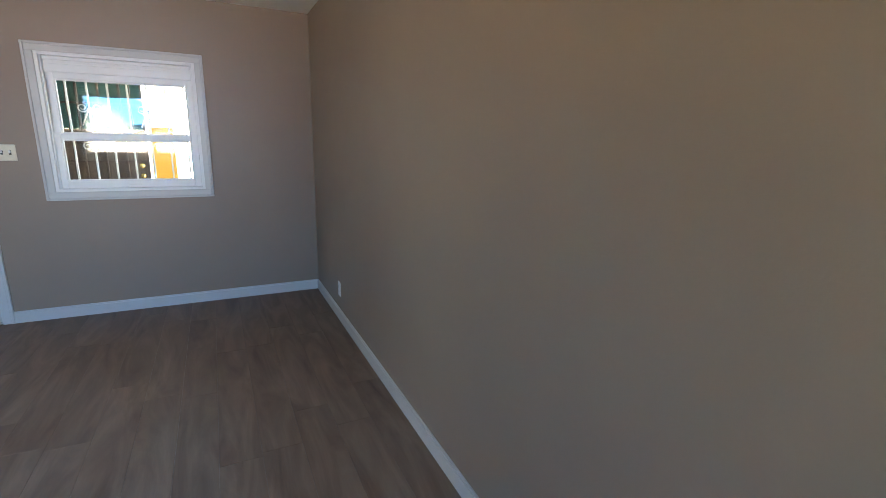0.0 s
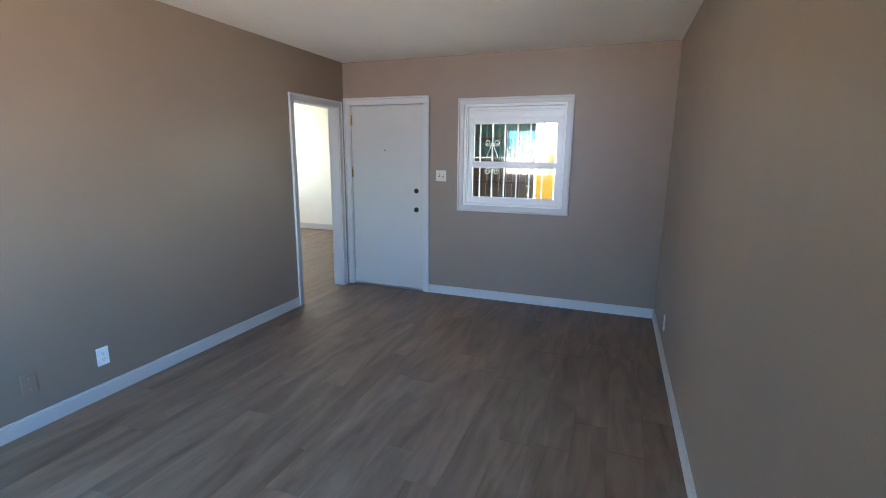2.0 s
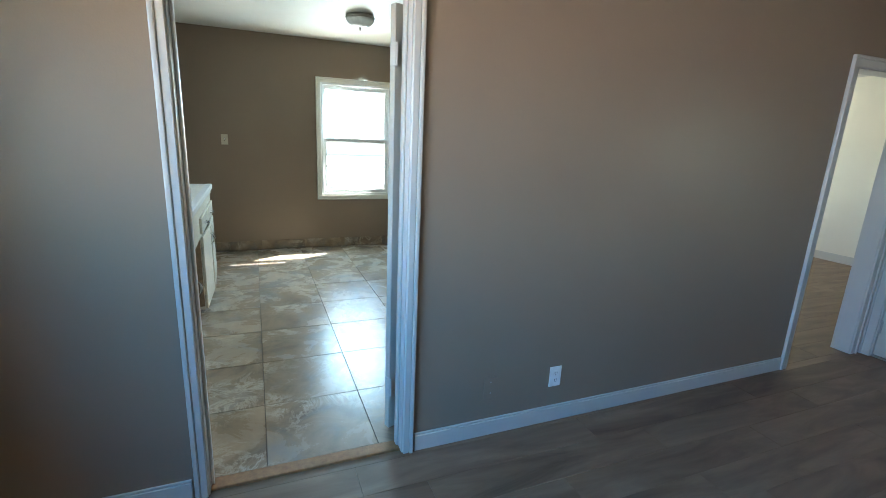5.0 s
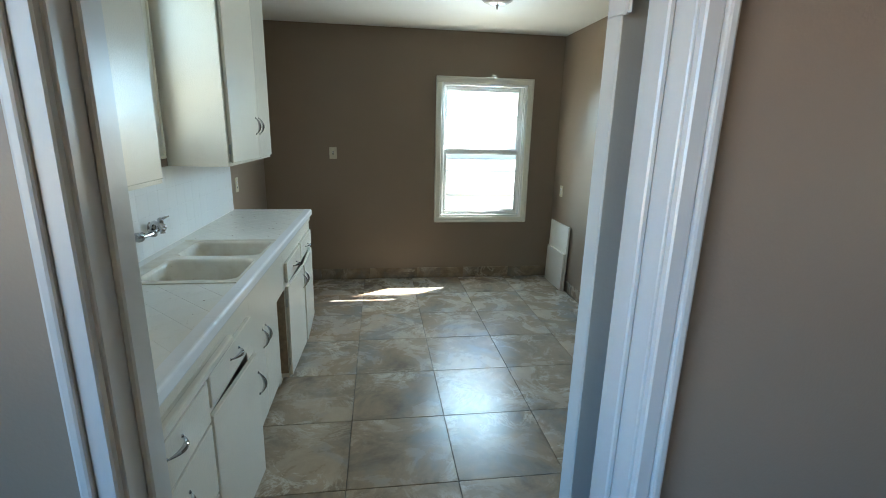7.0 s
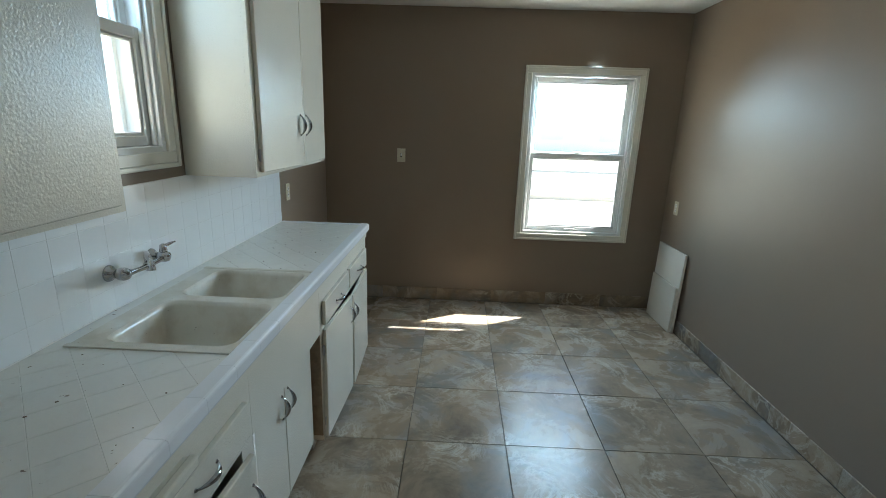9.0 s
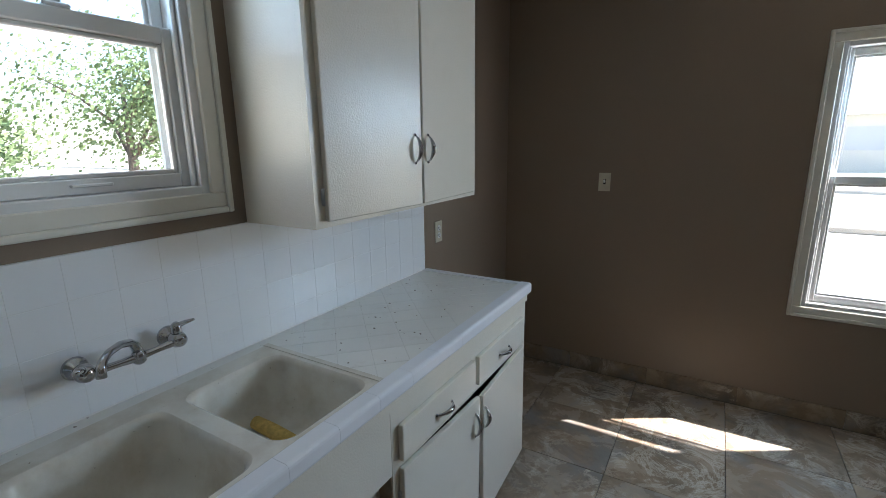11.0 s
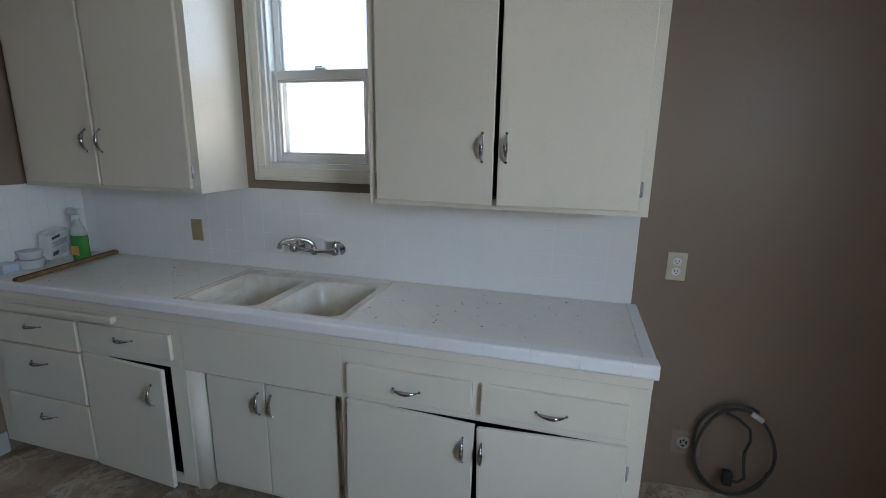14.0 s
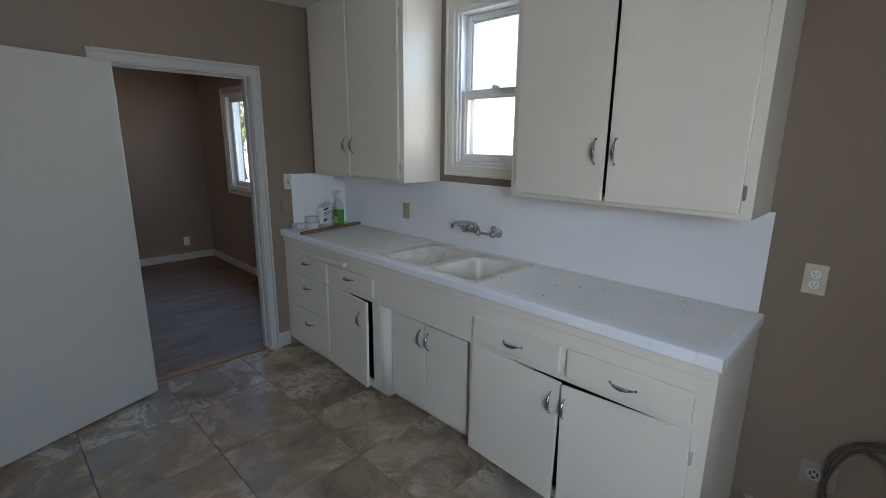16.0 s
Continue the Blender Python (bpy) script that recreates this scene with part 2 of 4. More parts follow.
def whole(name, bm, material, label, category, group="", kind=""):
    ob = obj(name, bm, material)
    WORLD[ob] = Matrix.Identity(4)
    return tagged(ob, label, category, group, kind)


def structure(name, bm, material, label=""):
    return whole(name, bm, material, label, "", "", "structure")


def wall_bm(M, u0, u1, z0, z1, thick, openings=()):
    """A wall slab with openings (u0, u1, z0, z1) cut through it, in the frame M (u, depth, up)."""
    us = sorted({u0, u1, *(o[0] for o in openings), *(o[1] for o in openings)})
    zs = sorted({z0, z1, *(o[2] for o in openings), *(o[3] for o in openings)})
    us = [u for u in us if u0 <= u <= u1]
    zs = [z for z in zs if z0 <= z <= z1]
    bm = bmesh.new()

    def solid(i, j):
        if not (0 <= i < len(us) - 1 and 0 <= j < len(zs) - 1):
            return False
        u, z = (us[i] + us[i + 1]) / 2, (zs[j] + zs[j + 1]) / 2
        return not any(o[0] < u < o[1] and o[2] < z < o[3] for o in openings)

    def quad(*p):
        bm.faces.new([bm.verts.new(q) for q in p])

    for i in range(len(us) - 1):
        for j in range(len(zs) - 1):
            if not solid(i, j):
                continue
            a, b, c, d = us[i], us[i + 1], zs[j], zs[j + 1]
            for y in (0, thick):
                quad((a, y, c), (b, y, c), (b, y, d), (a, y, d))
            if not solid(i - 1, j):
                quad((a, 0, c), (a, thick, c), (a, thick, d), (a, 0, d))
            if not solid(i + 1, j):
                quad((b, 0, c), (b, thick, c), (b, thick, d), (b, 0, d))
            if not solid(i, j - 1):
                quad((a, 0, c), (b, 0, c), (b, thick, c), (a, thick, c))
            if not solid(i, j + 1):
                quad((a, 0, d), (b, 0, d), (b, thick, d), (a, thick, d))
    bmesh.ops.remove_doubles(bm, verts=bm.verts, dist=1e-5)
    bmesh.ops.recalc_face_normals(bm, faces=bm.faces)
    bm.transform(M)
    return bm


def lbox(M, u0, u1, d0, d1, z0, z1, bevel=0.0, seg=1):
    bm = box(u0, u1, d0, d1, z0, z1, bevel, seg)
    bm.transform(M)
    return bm


# ---- plan ----
LY = 0.055                                   # living room face of the partition
WEST, EAST, SOUTH = -0.83, 4.445, -3.255     # living room faces
KW, KE, KS, KN = -0.775, 2.23, 0.17, 4.226   # kitchen faces
LC, KC = 2.46, 2.51                          # ceilings
T = 0.17
OE, ON = 7.65, 4.226                         # far side room
M_front = pose(EAST, LY, 0, 0, 0, -90)       # u = LY - y
M_west = pose(WEST, LY, 0, 0, 0, 90)         # u = y - LY
M_sink = pose(KW, 0, 0, 0, 0, 90)            # u = y
M_north = pose(0, KN, 0)                     # u = x
M_part = pose(0, LY, 0)                      # u = x, from the living room
M_partk = pose(0, KS, 0, 0, 0, 180)          # u = -x, from the kitchen
M_south = pose(0, SOUTH, 0, 0, 0, 180)       # u = -x
M_keast = pose(KE, 0, 0, 0, 0, -90)

KD = (-0.055, 0.796, 0.0, 2.02)              # kitchen doorway
OD = (3.565, 4.335, 0.0, 1.995)              # doorway to the side room
FW = (1.40, 2.41, 0.985, 1.99)               # front window, u = -y
NW = (0.975, 1.87, 0.67, 2.035)              # kitchen north window
SW = (1.40, 1.975, 1.44, 2.345)              # sink window, u = y
LW = (-2.44, -0.48, 1.00, 2.10)              # living room west window, u = y

structure("wall_front", wall_bm(M_front, 0.0, 3.48, 0, 2.7, T, [FW, (0.065, 0.965, 0.0, 2.03)]), WALL, "taupe painted plaster wall with front door and window")
structure("wall_west_living", wall_bm(M_west, SOUTH - T - LY, 0.0, 0, 2.7, T, [LW]), WALL, "taupe painted plaster wall with a window")
structure("wall_south", wall_bm(M_south, -EAST, 0.83, 0, 2.7, T), WALL, "plain taupe painted plaster wall")
structure("wall_partition", wall_bm(M_part, WEST - T, OE, 0, 2.7, KS - LY, [KD, OD]), WALL, "taupe painted partition wall with two doorways")
structure("wall_sink", wall_bm(M_sink, KS, KN + T, 0, 2.7, T, [SW]), WALL, "taupe painted kitchen wall over a tiled splash")
structure("wall_north", wall_bm(M_north, KW, KE, 0, 2.7, T, [NW]), WALL, "taupe painted kitchen wall with a sash window")
structure("wall_kitchen_east", wall_bm(M_keast, -(KN + T), -KS, 0, 2.7, 0.12), WALL, "taupe painted kitchen wall")
structure("wall_side_room_north", wall_bm(pose(0, ON, 0), KE + 0.12, OE + T, 0, 2.7, T, [(3.6, 5.0, 0.75, 2.1), (5.7, 7.1, 0.75, 2.1)]), CREAM, "cream painted wall of the side room")
structure("wall_side_room_east", wall_bm(pose(OE, 0, 0, 0, 0, -90), -ON, 0.0, 0, 2.7, T), CREAM, "cream painted wall of the side room")
structure("ceiling_living", box(WEST, EAST, SOUTH, LY, LC, LC + 0.1), CEIL, "white painted plaster ceiling")
structure("ceiling_kitchen", box(KW, KE, KS, KN, KC, KC + 0.1), CEIL, "white painted plaster ceiling")
structure("ceiling_side_room", box(KE + 0.12, OE, KS, ON, LC, LC + 0.1), CEIL, "white painted plaster ceiling")
structure("roof", box(WEST - 0.28, OE + 0.3, LY, KN + 0.68, 2.72, 2.85), CEIL, "low roof slab with eaves")
structure("roof_living", box(WEST - 0.28, EAST + 2.1, SOUTH - 0.4, LY - 0.004, 2.72, 2.85), CEIL, "low roof slab with porch eave")


# ---- doors, windows and trim ----
def casing(M, name, o, w, t, parent, material, sill=True, floor=False, lip=0.0):
    """Flat casing round an opening o, with a raised outer band."""
    u0, u1, z0, z1 = o
    zb = 0.0 if floor else z0 - (w if sill else 0)
    band = 0.018
    part("casing", lbox(M, u0 - w + band, u0, -t, 0.0, 0.0 if floor else z0, z1, 0.003), material, parent)
    part("casing", lbox(M, u1, u1 + w - band, -t, 0.0, 0.0 if floor else z0, z1, 0.003), material, parent)
    part("casing", lbox(M, u0 - w + band, u1 + w - band, -t, 0.0, z1, z1 + w - band, 0.003), material, parent)
    part("casing_band", lbox(M, u0 - w, u0 - w + band, -t - 0.008, 0.0, zb, z1 + w, 0.005, 2), material, parent)
    part("casing_band", lbox(M, u1 + w - band, u1 + w, -t - 0.008, 0.0, zb, z1 + w, 0.005, 2), material, parent)
    part("casing_band", lbox(M, u0 - w + band, u1 + w - band, -t - 0.008, 0.0, z1 + w - band, z1 + w, 0.005, 2), material, parent)
    if not floor:
        part("casing", lbox(M, u0 - w + band, u1 + w - band, -t, 0.0, z0 - w + band, z0, 0.003), material, parent)
        part("casing_band", lbox(M, u0 - w + band, u1 + w - band, -t - 0.008, 0.0, z0 - w, z0 - w + band, 0.005, 2), material, parent)


def sash(M, parent, u0, u1, z0, z1, d, w, bottom, top, material):
    """A sash: four rails with an inner bead, and a pane."""
    th = 0.032
    s = part("sash", join(lbox(M, u0, u0 + w, d, d + th, z0, z1, 0.003), lbox(M, u1 - w, u1, d, d + th, z0, z1, 0.003),
                          lbox(M, u0 + w, u1 - w, d, d + th, z0, z0 + bottom, 0.003), lbox(M, u0 + w, u1 - w, d, d + th, z1 - top, z1, 0.003)), material, parent)
    g = 0.012
    a, b, c, e = u0 + w, u1 - w, z0 + bottom, z1 - top
    part("glazing_bead", join(lbox(M, a, a + g, d + 0.008, d + 0.026, c, e, 0.003), lbox(M, b - g, b, d + 0.008, d + 0.026, c, e, 0.003),
                              lbox(M, a + g, b - g, d + 0.008, d + 0.026, c, c + g, 0.003), lbox(M, a + g, b - g, d + 0.008, d + 0.026, e - g, e, 0.003)), material, s)
    pane = part("pane", lbox(M, a, b, d + 0.014, d + 0.018, c, e), GLASS, s, "clear window glass")
    pane.visible_shadow = False
    return s


def window(M, name, o, w, label, material, casing_material, mid, sash_w=0.045, top_drop=0.0, low_lift=0.0):
    """A double-hung window: casing, vinyl frame, two sashes, stops, latch, lift rail and outer sill."""
    u0, u1, z0, z1 = o
    centre = M @ Vector(((u0 + u1) / 2, 0, z0))
    th = thing(name, centre, label, "window", "", "structure")
    casing(M, name, (u0 + 0.004, u1 - 0.004, z0 + 0.004, z1 - 0.004), w, 0.018, th, casing_material)
    f = 0.026
    part("window_frame", join(lbox(M, u0, u0 + f, -0.004, 0.15, z0, z1, 0.002), lbox(M, u1 - f, u1, -0.004, 0.15, z0, z1, 0.002),
                              lbox(M, u0 + f, u1 - f, -0.004, 0.15, z0, z0 + f, 0.002), lbox(M, u0 + f, u1 - f, -0.004, 0.15, z1 - f, z1, 0.002)), material, th)
    a, b, c, e = u0 + f + 0.001, u1 - f - 0.001, z0 + f + 0.001, z1 - f - 0.001
    sash(M, th, a, b, mid - 0.02, e - top_drop, 0.075, sash_w, 0.04, sash_w, material)
    low = sash(M, th, a, b, c + low_lift, mid + 0.022 + low_lift, 0.032, sash_w, sash_w + 0.004, 0.042, material)
    part("stop", lbox(M, a, a + 0.012, 0.012, 0.030, c, e, 0.003), material, th)
    part("stop", lbox(M, b - 0.012, b, 0.012, 0.030, c, e, 0.003), material, th)
    m = (u0 + u1) / 2
    part("latch", join(lbox(M, m - 0.028, m + 0.028, 0.034, 0.060, mid + 0.022 + low_lift, mid + 0.034 + low_lift, 0.004), lbox(M, m - 0.03, m + 0.012, 0.040, 0.052, mid + 0.034 + low_lift, mid + 0.042 + low_lift, 0.003)), material, low)
    part("lift_rail", lbox(M, m - 0.045, m + 0.045, 0.018, 0.033, c + 0.018 + low_lift, c + 0.026 + low_lift, 0.002), material, low)
    part("screen_frame", join(lbox(M, a, a + 0.02, 0.128, 0.14, c, e), lbox(M, b - 0.02, b, 0.128, 0.14, c, e), lbox(M, a + 0.02, b - 0.02, 0.128, 0.14, mid - 0.014, mid + 0.016),
                              lbox(M, a + 0.02, b - 0.02, 0.128, 0.14, c, c + 0.02), lbox(M, a + 0.02, b - 0.02, 0.128, 0.14, e - 0.02, e)), material, th)
    if top_drop:
        part("head_filler", join(lbox(M, a, b, 0.052, 0.074, e - top_drop - 0.006, e - 0.026, 0.003), lbox(M, a, b, 0.040, 0.074, e - 0.026, e, 0.004), lbox(M, a + 0.02, b - 0.02, 0.046, 0.052, e - 0.052, e - 0.044, 0.002)), material, th)
    part("outer_sill", lbox(M, u0 - 0.04, u1 + 0.04, T + 0.001, T + 0.04, z0 - 0.04, z0 - 0.002, 0.004), material, th)
    return th


window(M_front, "window_1", FW, 0.062, "white double-hung vinyl window with wooden casing", VINYL, TRIM, 1.40, 0.05, 0.10)
window(M_north, "window_2", NW, 0.058, "white double-hung sash window with cream casing", VINYL, CREAM, 1.362, 0.036)
window(M_sink, "window_3", SW, 0.062, "white double-hung window above the sink with cream casing", VINYL, CREAM, 1.868, 0.034)
sl = thing("window_4", (WEST, -1.405, 1.0), "white sliding living room window with painted casing", "window", "", "structure")
casing(M_west, "", (LW[0] + 0.004, LW[1] - 0.004, LW[2] + 0.004, LW[3] - 0.004), 0.062, 0.018, sl, TRIM)
part("window_frame", join(lbox(M_west, LW[0], LW[0] + 0.035, -0.004, 0.15, LW[2], LW[3], 0.002), lbox(M_west, LW[1] - 0.035, LW[1], -0.004, 0.15, LW[2], LW[3], 0.002),
                          lbox(M_west, LW[0] + 0.035, LW[1] - 0.035, -0.004, 0.15, LW[2], LW[2] + 0.035, 0.002), lbox(M_west, LW[0] + 0.035, LW[1] - 0.035, -0.004, 0.15, LW[3] - 0.035, LW[3], 0.002)), VINYL, sl)
sash(M_west, sl, LW[0] + 0.036, -1.52, LW[2] + 0.036, LW[3] - 0.036, 0.04, 0.05, 0.05, 0.05, VINYL)
sash(M_west, sl, -1.58, LW[1] - 0.036, LW[2] + 0.036, LW[3] - 0.036, 0.08, 0.05, 0.05, 0.05, VINYL)
for u in (3.6, 5.7):
    window(pose(0, ON, 0), "window_5", (u, u + 1.4, 0.75, 2.1), 0.07, "white double-hung window of the side room", VINYL, TRIM, 1.42)


def jambs(M, name, o, depth, label, stop_at=0.042):
    u0, u1, z0, z1 = o
    th = thing(name, M @ Vector(((u0 + u1) / 2, depth / 2, 0)), label, "door frame", "", "structure")
    j = 0.018
    part("jamb", lbox(M, u0 - 0.001, u0 + j, -0.004, depth + 0.004, 0, z1, 0.002), TRIM, th)
    part("jamb", lbox(M, u1 - j, u1 + 0.001, -0.004, depth + 0.004, 0, z1, 0.002), TRIM, th)
    part("head_jamb", lbox(M, u0 + j, u1 - j, -0.004, depth + 0.004, z1 - j, z1 + 0.001, 0.002), TRIM, th)
    if stop_at:
        part("door_stop", lbox(M, u0 + j, u0 + j + 0.012, stop_at, stop_at + 0.035, 0, z1 - j, 0.003), TRIM, th)
        part("door_stop", lbox(M, u1 - j - 0.012, u1 - j, stop_at, stop_at + 0.035, 0, z1 - j, 0.003), TRIM, th)
        part("door_stop", lbox(M, u0 + j + 0.012, u1 - j - 0.012, stop_at, stop_at + 0.035, z1 - j - 0.012, z1 - j, 0.003), TRIM, th)
    return th


kd = jambs(M_part, "door_frame_1", KD, KS - LY, "white gloss painted doorway between living room and kitchen")
casing(M_part, "", (KD[0] + 0.012, KD[1] - 0.012, 0, KD[3] - 0.012), 0.047, 0.018, kd, TRIM, floor=True)
casing(M_partk, "", (-KD[1] + 0.012, -KD[0] - 0.012, 0, KD[3] - 0.012), 0.066, 0.018, kd, TRIM, floor=True)
od = jambs(M_part, "door_frame_2", OD, KS - LY, "white painted cased opening to the side room", 0)
casing(M_part, "", (OD[0] + 0.012, OD[1] - 0.012, 0, OD[3] - 0.012), 0.066, 0.016, od, TRIM, floor=True)
fdf = jambs(M_front, "door_frame_3", (0.065, 0.965, 0, 2.03), T, "white painted front door frame", 0.06)
casing(M_front, "", (0.077, 0.953, 0, 2.018), 0.072, 0.016, fdf, TRIM, floor=True)
part("door_sill", lbox(M_front, 0.065, 0.965, 0.0, T, 0.001, 0.016, 0.003), STEEL, fdf, "worn metal door sill")


def knuckle(M, u, d, z, h, parent, material):
    bm = lathe([(0.004, -h / 2 - 0.004), (0.007, -h / 2), (0.007, h / 2), (0.004, h / 2 + 0.004)], (u, d, z), 10)
    bm = join(bm, box(u - 0.014, u + 0.014, d + 0.002, d + 0.008, z - h / 2, z + h / 2))
    bm.transform(M)
    return part("hinge", bm, material, parent)


# the closed front door
fd = thing("door_1", M_front @ Vector((0.51, 0.03, 0)), "closed flat white front door with two empty lock holes", "door", "", "structure")
leaf = part("leaf", lbox(M_front, 0.087, 0.943, 0.012, 0.052, 0.018, 2.008, 0.002), DOORP, fd)
for z in (1.11, 0.905):
    bm = lathe([(0.027, 0.0), (0.027, 0.004), (0.021, 0.005), (0.021, 0.004)], (0, 0, 0), 24, "y")
    bm.transform(M_front @ pose(0.868, 0.0085, z))
    part("lock_hole", bm, DARK, fd, "empty round lock hole")
bm = lathe([(0.007, 0.0), (0.007, 0.004)], (0, 0, 0), 12, "y")
bm.transform(M_front @ pose(0.498, 0.009, 1.538))
part("peephole", bm, DARK, fd)
knuckle(M_front, 0.084, 0.004, 1.86, 0.11, fd, BRASS)
knuckle(M_front, 0.084, 0.004, 1.30, 0.11, fd, BRASS)
knuckle(M_front, 0.084, 0.004, 0.80, 0.10, fd, STEEL)
knuckle(M_front, 0.084, 0.004, 0.24, 0.10, fd, STEEL)
part("door_closer_pin", lbox(M_front, 0.055, 0.125, -0.018, -0.004, 1.915, 1.925, 0.003), STEEL, fd)

# the open kitchen door, swung back into the kitchen
M_leaf = pose(0.760, KS + 0.084, 0, 0, 0, 20.0)
k_door = thing("door_2", M_leaf @ Vector((0.38, 0, 0)), "flat cream-white kitchen door standing wide open", "door", "", "structure")
part("leaf", lbox(M_leaf, 0.0, 0.80, -0.018, 0.018, 0.012, 1.998, 0.003), DOORP, k_door)
for z in (0.25, 1.80):
    part("hinge", join(lbox(M_leaf, -0.004, 0.0, -0.040, 0.012, z - 0.045, z + 0.045, 0.001), lbox(M_leaf, -0.008, 0.004, -0.034, -0.022, z - 0.047, z + 0.047, 0.003)), TRIM, k_door)


def baseboard(M, u0, u1, name="baseboard", h=0.092):
    bm = join(lbox(M, u0, u1, -0.014, 0.0, 0.0, h - 0.012, 0.002), lbox(M, u0, u1, -0.010, 0.0, h - 0.012, h, 0.003, 2))
    return structure(name, bm, TRIM, "white painted wooden baseboard")


baseboard(M_front, 1.022, LY - SOUTH)
baseboard(M_south, -EAST + 0.014, -WEST - 0.014)
baseboard(M_west, SOUTH - LY, 0.0)
baseboard(M_part, WEST + 0.014, KD[0] - 0.045)
baseboard(M_part, KD[1] + 0.045, OD[0] - 0.058)
baseboard(pose(OE, 0, 0, 0, 0, -90), -ON, -KS, h=0.11)

# ---- floors ----
structure("subfloor", box(WEST - T, OE + T, SOUTH - T, KN + T, -0.12, -0.008), plain("dark_grout", (0.13, 0.11, 0.09), 0.9), "")
structure("threshold", join(box(KD[0] + 0.018, KD[1] - 0.018, 0.070, 0.140, -0.006, 0.012, 0.005, 2)), WOODT, "worn orange-brown wooden threshold strip")


# ---- kitchen cabinets ----
FX = -0.212        # face of the lower cabinets
CT = 0.93          # top of the counter
UX = -0.465        # face of the upper cabinets


def pull(parent, x, y, z, vertical, length=0.098):
    """A bowed chrome pull."""
    pts, tap = [], []
    for i in range(13):
        a = i / 12
        s = (a - 0.5) * length
        out = 0.024 * math.sin(math.pi * a) ** 0.8
        pts.append((x + 0.002 + out, y + (0 if vertical else s), z + (s if vertical else 0)))
        tap.append(0.40 + 1.0 * math.sin(math.pi * a) ** 1.3)
    bm = tube(pts, 0.0062, 10, False, tap)
    ends = []
    for s in (-length / 2, length / 2):
        py, pz = (y, z + s) if vertical else (y + s, z)
        ends.append(lathe([(0.0055, -0.0005), (0.0055, 0.002), (0.003, 0.005)], (x, py, pz), 10, "x"))
    return part("handle", join(bm, *ends), CHROME, parent, "bowed chrome handle")


def front(name, parent, x, y0, y1, z0, z1, th=0.019, swing=0.0, hinge_low=True, sag=0.0):
    """An overlay door or drawer front; swing opens it by degrees about its hinge edge, sag lets its free end droop."""
    h = z1 - z0
    bm = box(0, th, 0, y1 - y0, -h, 0, 0.004, 2)
    if hinge_low:
        bm.transform(pose(x, y0, z1, 0, 0, -swing) @ pose(0, 0, 0, -sag))
    else:
        bm.transform(pose(x, y1, z1, 0, 0, swing) @ pose(0, 0, 0, sag) @ pose(0, -(y1 - y0), 0))
    return part(name, bm, CAB, parent)


def cab_hinge(parent, x, y, z):
    return part("hinge", join(box(x, x + 0.006, y - 0.006, y + 0.006, z - 0.024, z + 0.024, 0.002), lathe([(0.004, -0.026), (0.004, 0.026)], (x + 0.006, y, z), 8)), STEEL, parent)


def carcass(name, y0, y1, label, z0=0.065, z1=0.885, x_face=FX, back=KW, holes=()):
    """Cabinet body: sides, bottom, back and a face frame with openings."""
    th = thing(name, ((x_face + back) / 2, (y0 + y1) / 2, 0), label, "cabinet", "lower cabinet units")
    fr = wall_bm(pose(x_face, 0, 0, 0, 0, 90), y0, y1, z0, z1, 0.02, holes)
    part("face_frame", fr, CAB, th)
    part("side_panel", box(back + 0.003, x_face - 0.0202, y0, y0 + 0.016, z0, z1), CAB, th)
    part("side_panel", box(back + 0.003, x_face - 0.0202, y1 - 0.016, y1, z0, z1), CAB, th)
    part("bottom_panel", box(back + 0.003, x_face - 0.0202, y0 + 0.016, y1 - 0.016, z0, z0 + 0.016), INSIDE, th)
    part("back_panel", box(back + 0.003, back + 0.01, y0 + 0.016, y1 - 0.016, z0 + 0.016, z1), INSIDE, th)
    part("toe_kick", box(back + 0.003, x_face - 0.06, y0 + 0.004, y1 - 0.004, 0.0, z0), CAB, th)
    return th


Y0, Y1, Y2, Y3 = KS + 0.003, 1.395, 2.068, 3.128
# drawer bank and single door
c1 = carcass("base_cabinet", Y0, 1.345, "cream painted base cabinet with drawers and an ajar door", holes=[(0.84, 1.272, 0.10, 0.634)])
for z0, z1, zh in ((0.637, 0.782, 0.735), (0.375, 0.628, 0.553), (0.095, 0.366, 0.28)):
    d = front("drawer_front", c1, FX + 0.001, 0.275, 0.785, z0, z1)
    pull(d, FX + 0.020, 0.53, zh, False)
d = front("drawer_front", c1, FX + 0.001, 0.805, 1.298, 0.672, 0.785)
pull(d, FX + 0.020, 1.056, 0.738, False)
d = front("door", c1, FX + 0.001, 0.805, 1.268, 0.076, 0.642, swing=3.0, sag=0.9)
pull(d, FX + 0.020 + 0.033, 1.215, 0.52, True)
for z in (0.14, 0.57):
    cab_hinge(c1, FX + 0.002, 0.800, z)
part("bread_board", join(box(-0.55, FX + 0.028, 0.42, 1.01, 0.806, 0.828), box(FX + 0.010, FX + 0.034, 0.412, 1.018, 0.803, 0.832, 0.006, 2)), CAB, c1, "pull-out bread board edge")
# rounded corner post beside the recess
c2 = carcass("sink_base_cabinet", 1.345, Y2, "cream painted sink base with two recessed doors", z0=0.065, x_face=FX - 0.055, holes=[(1.43, 2.00, 0.10, 0.595)])
part("apron", box(FX - 0.0548, FX - 0.0002, 1.3452, Y2, 0.632, 0.885, 0.002), CAB, c2, "deep plain panel in front of the sink")
post = lathe([(0.055, 0.055), (0.055, 0.632)], (FX - 0.055, 1.346, 0), 28)
bmesh.ops.bisect_plane(post, geom=post.verts[:] + post.edges[:] + post.faces[:], plane_co=(0, 1.346, 0), plane_no=(0, -1, 0), clear_outer=True)
part("round_post", post, CAB, c2)
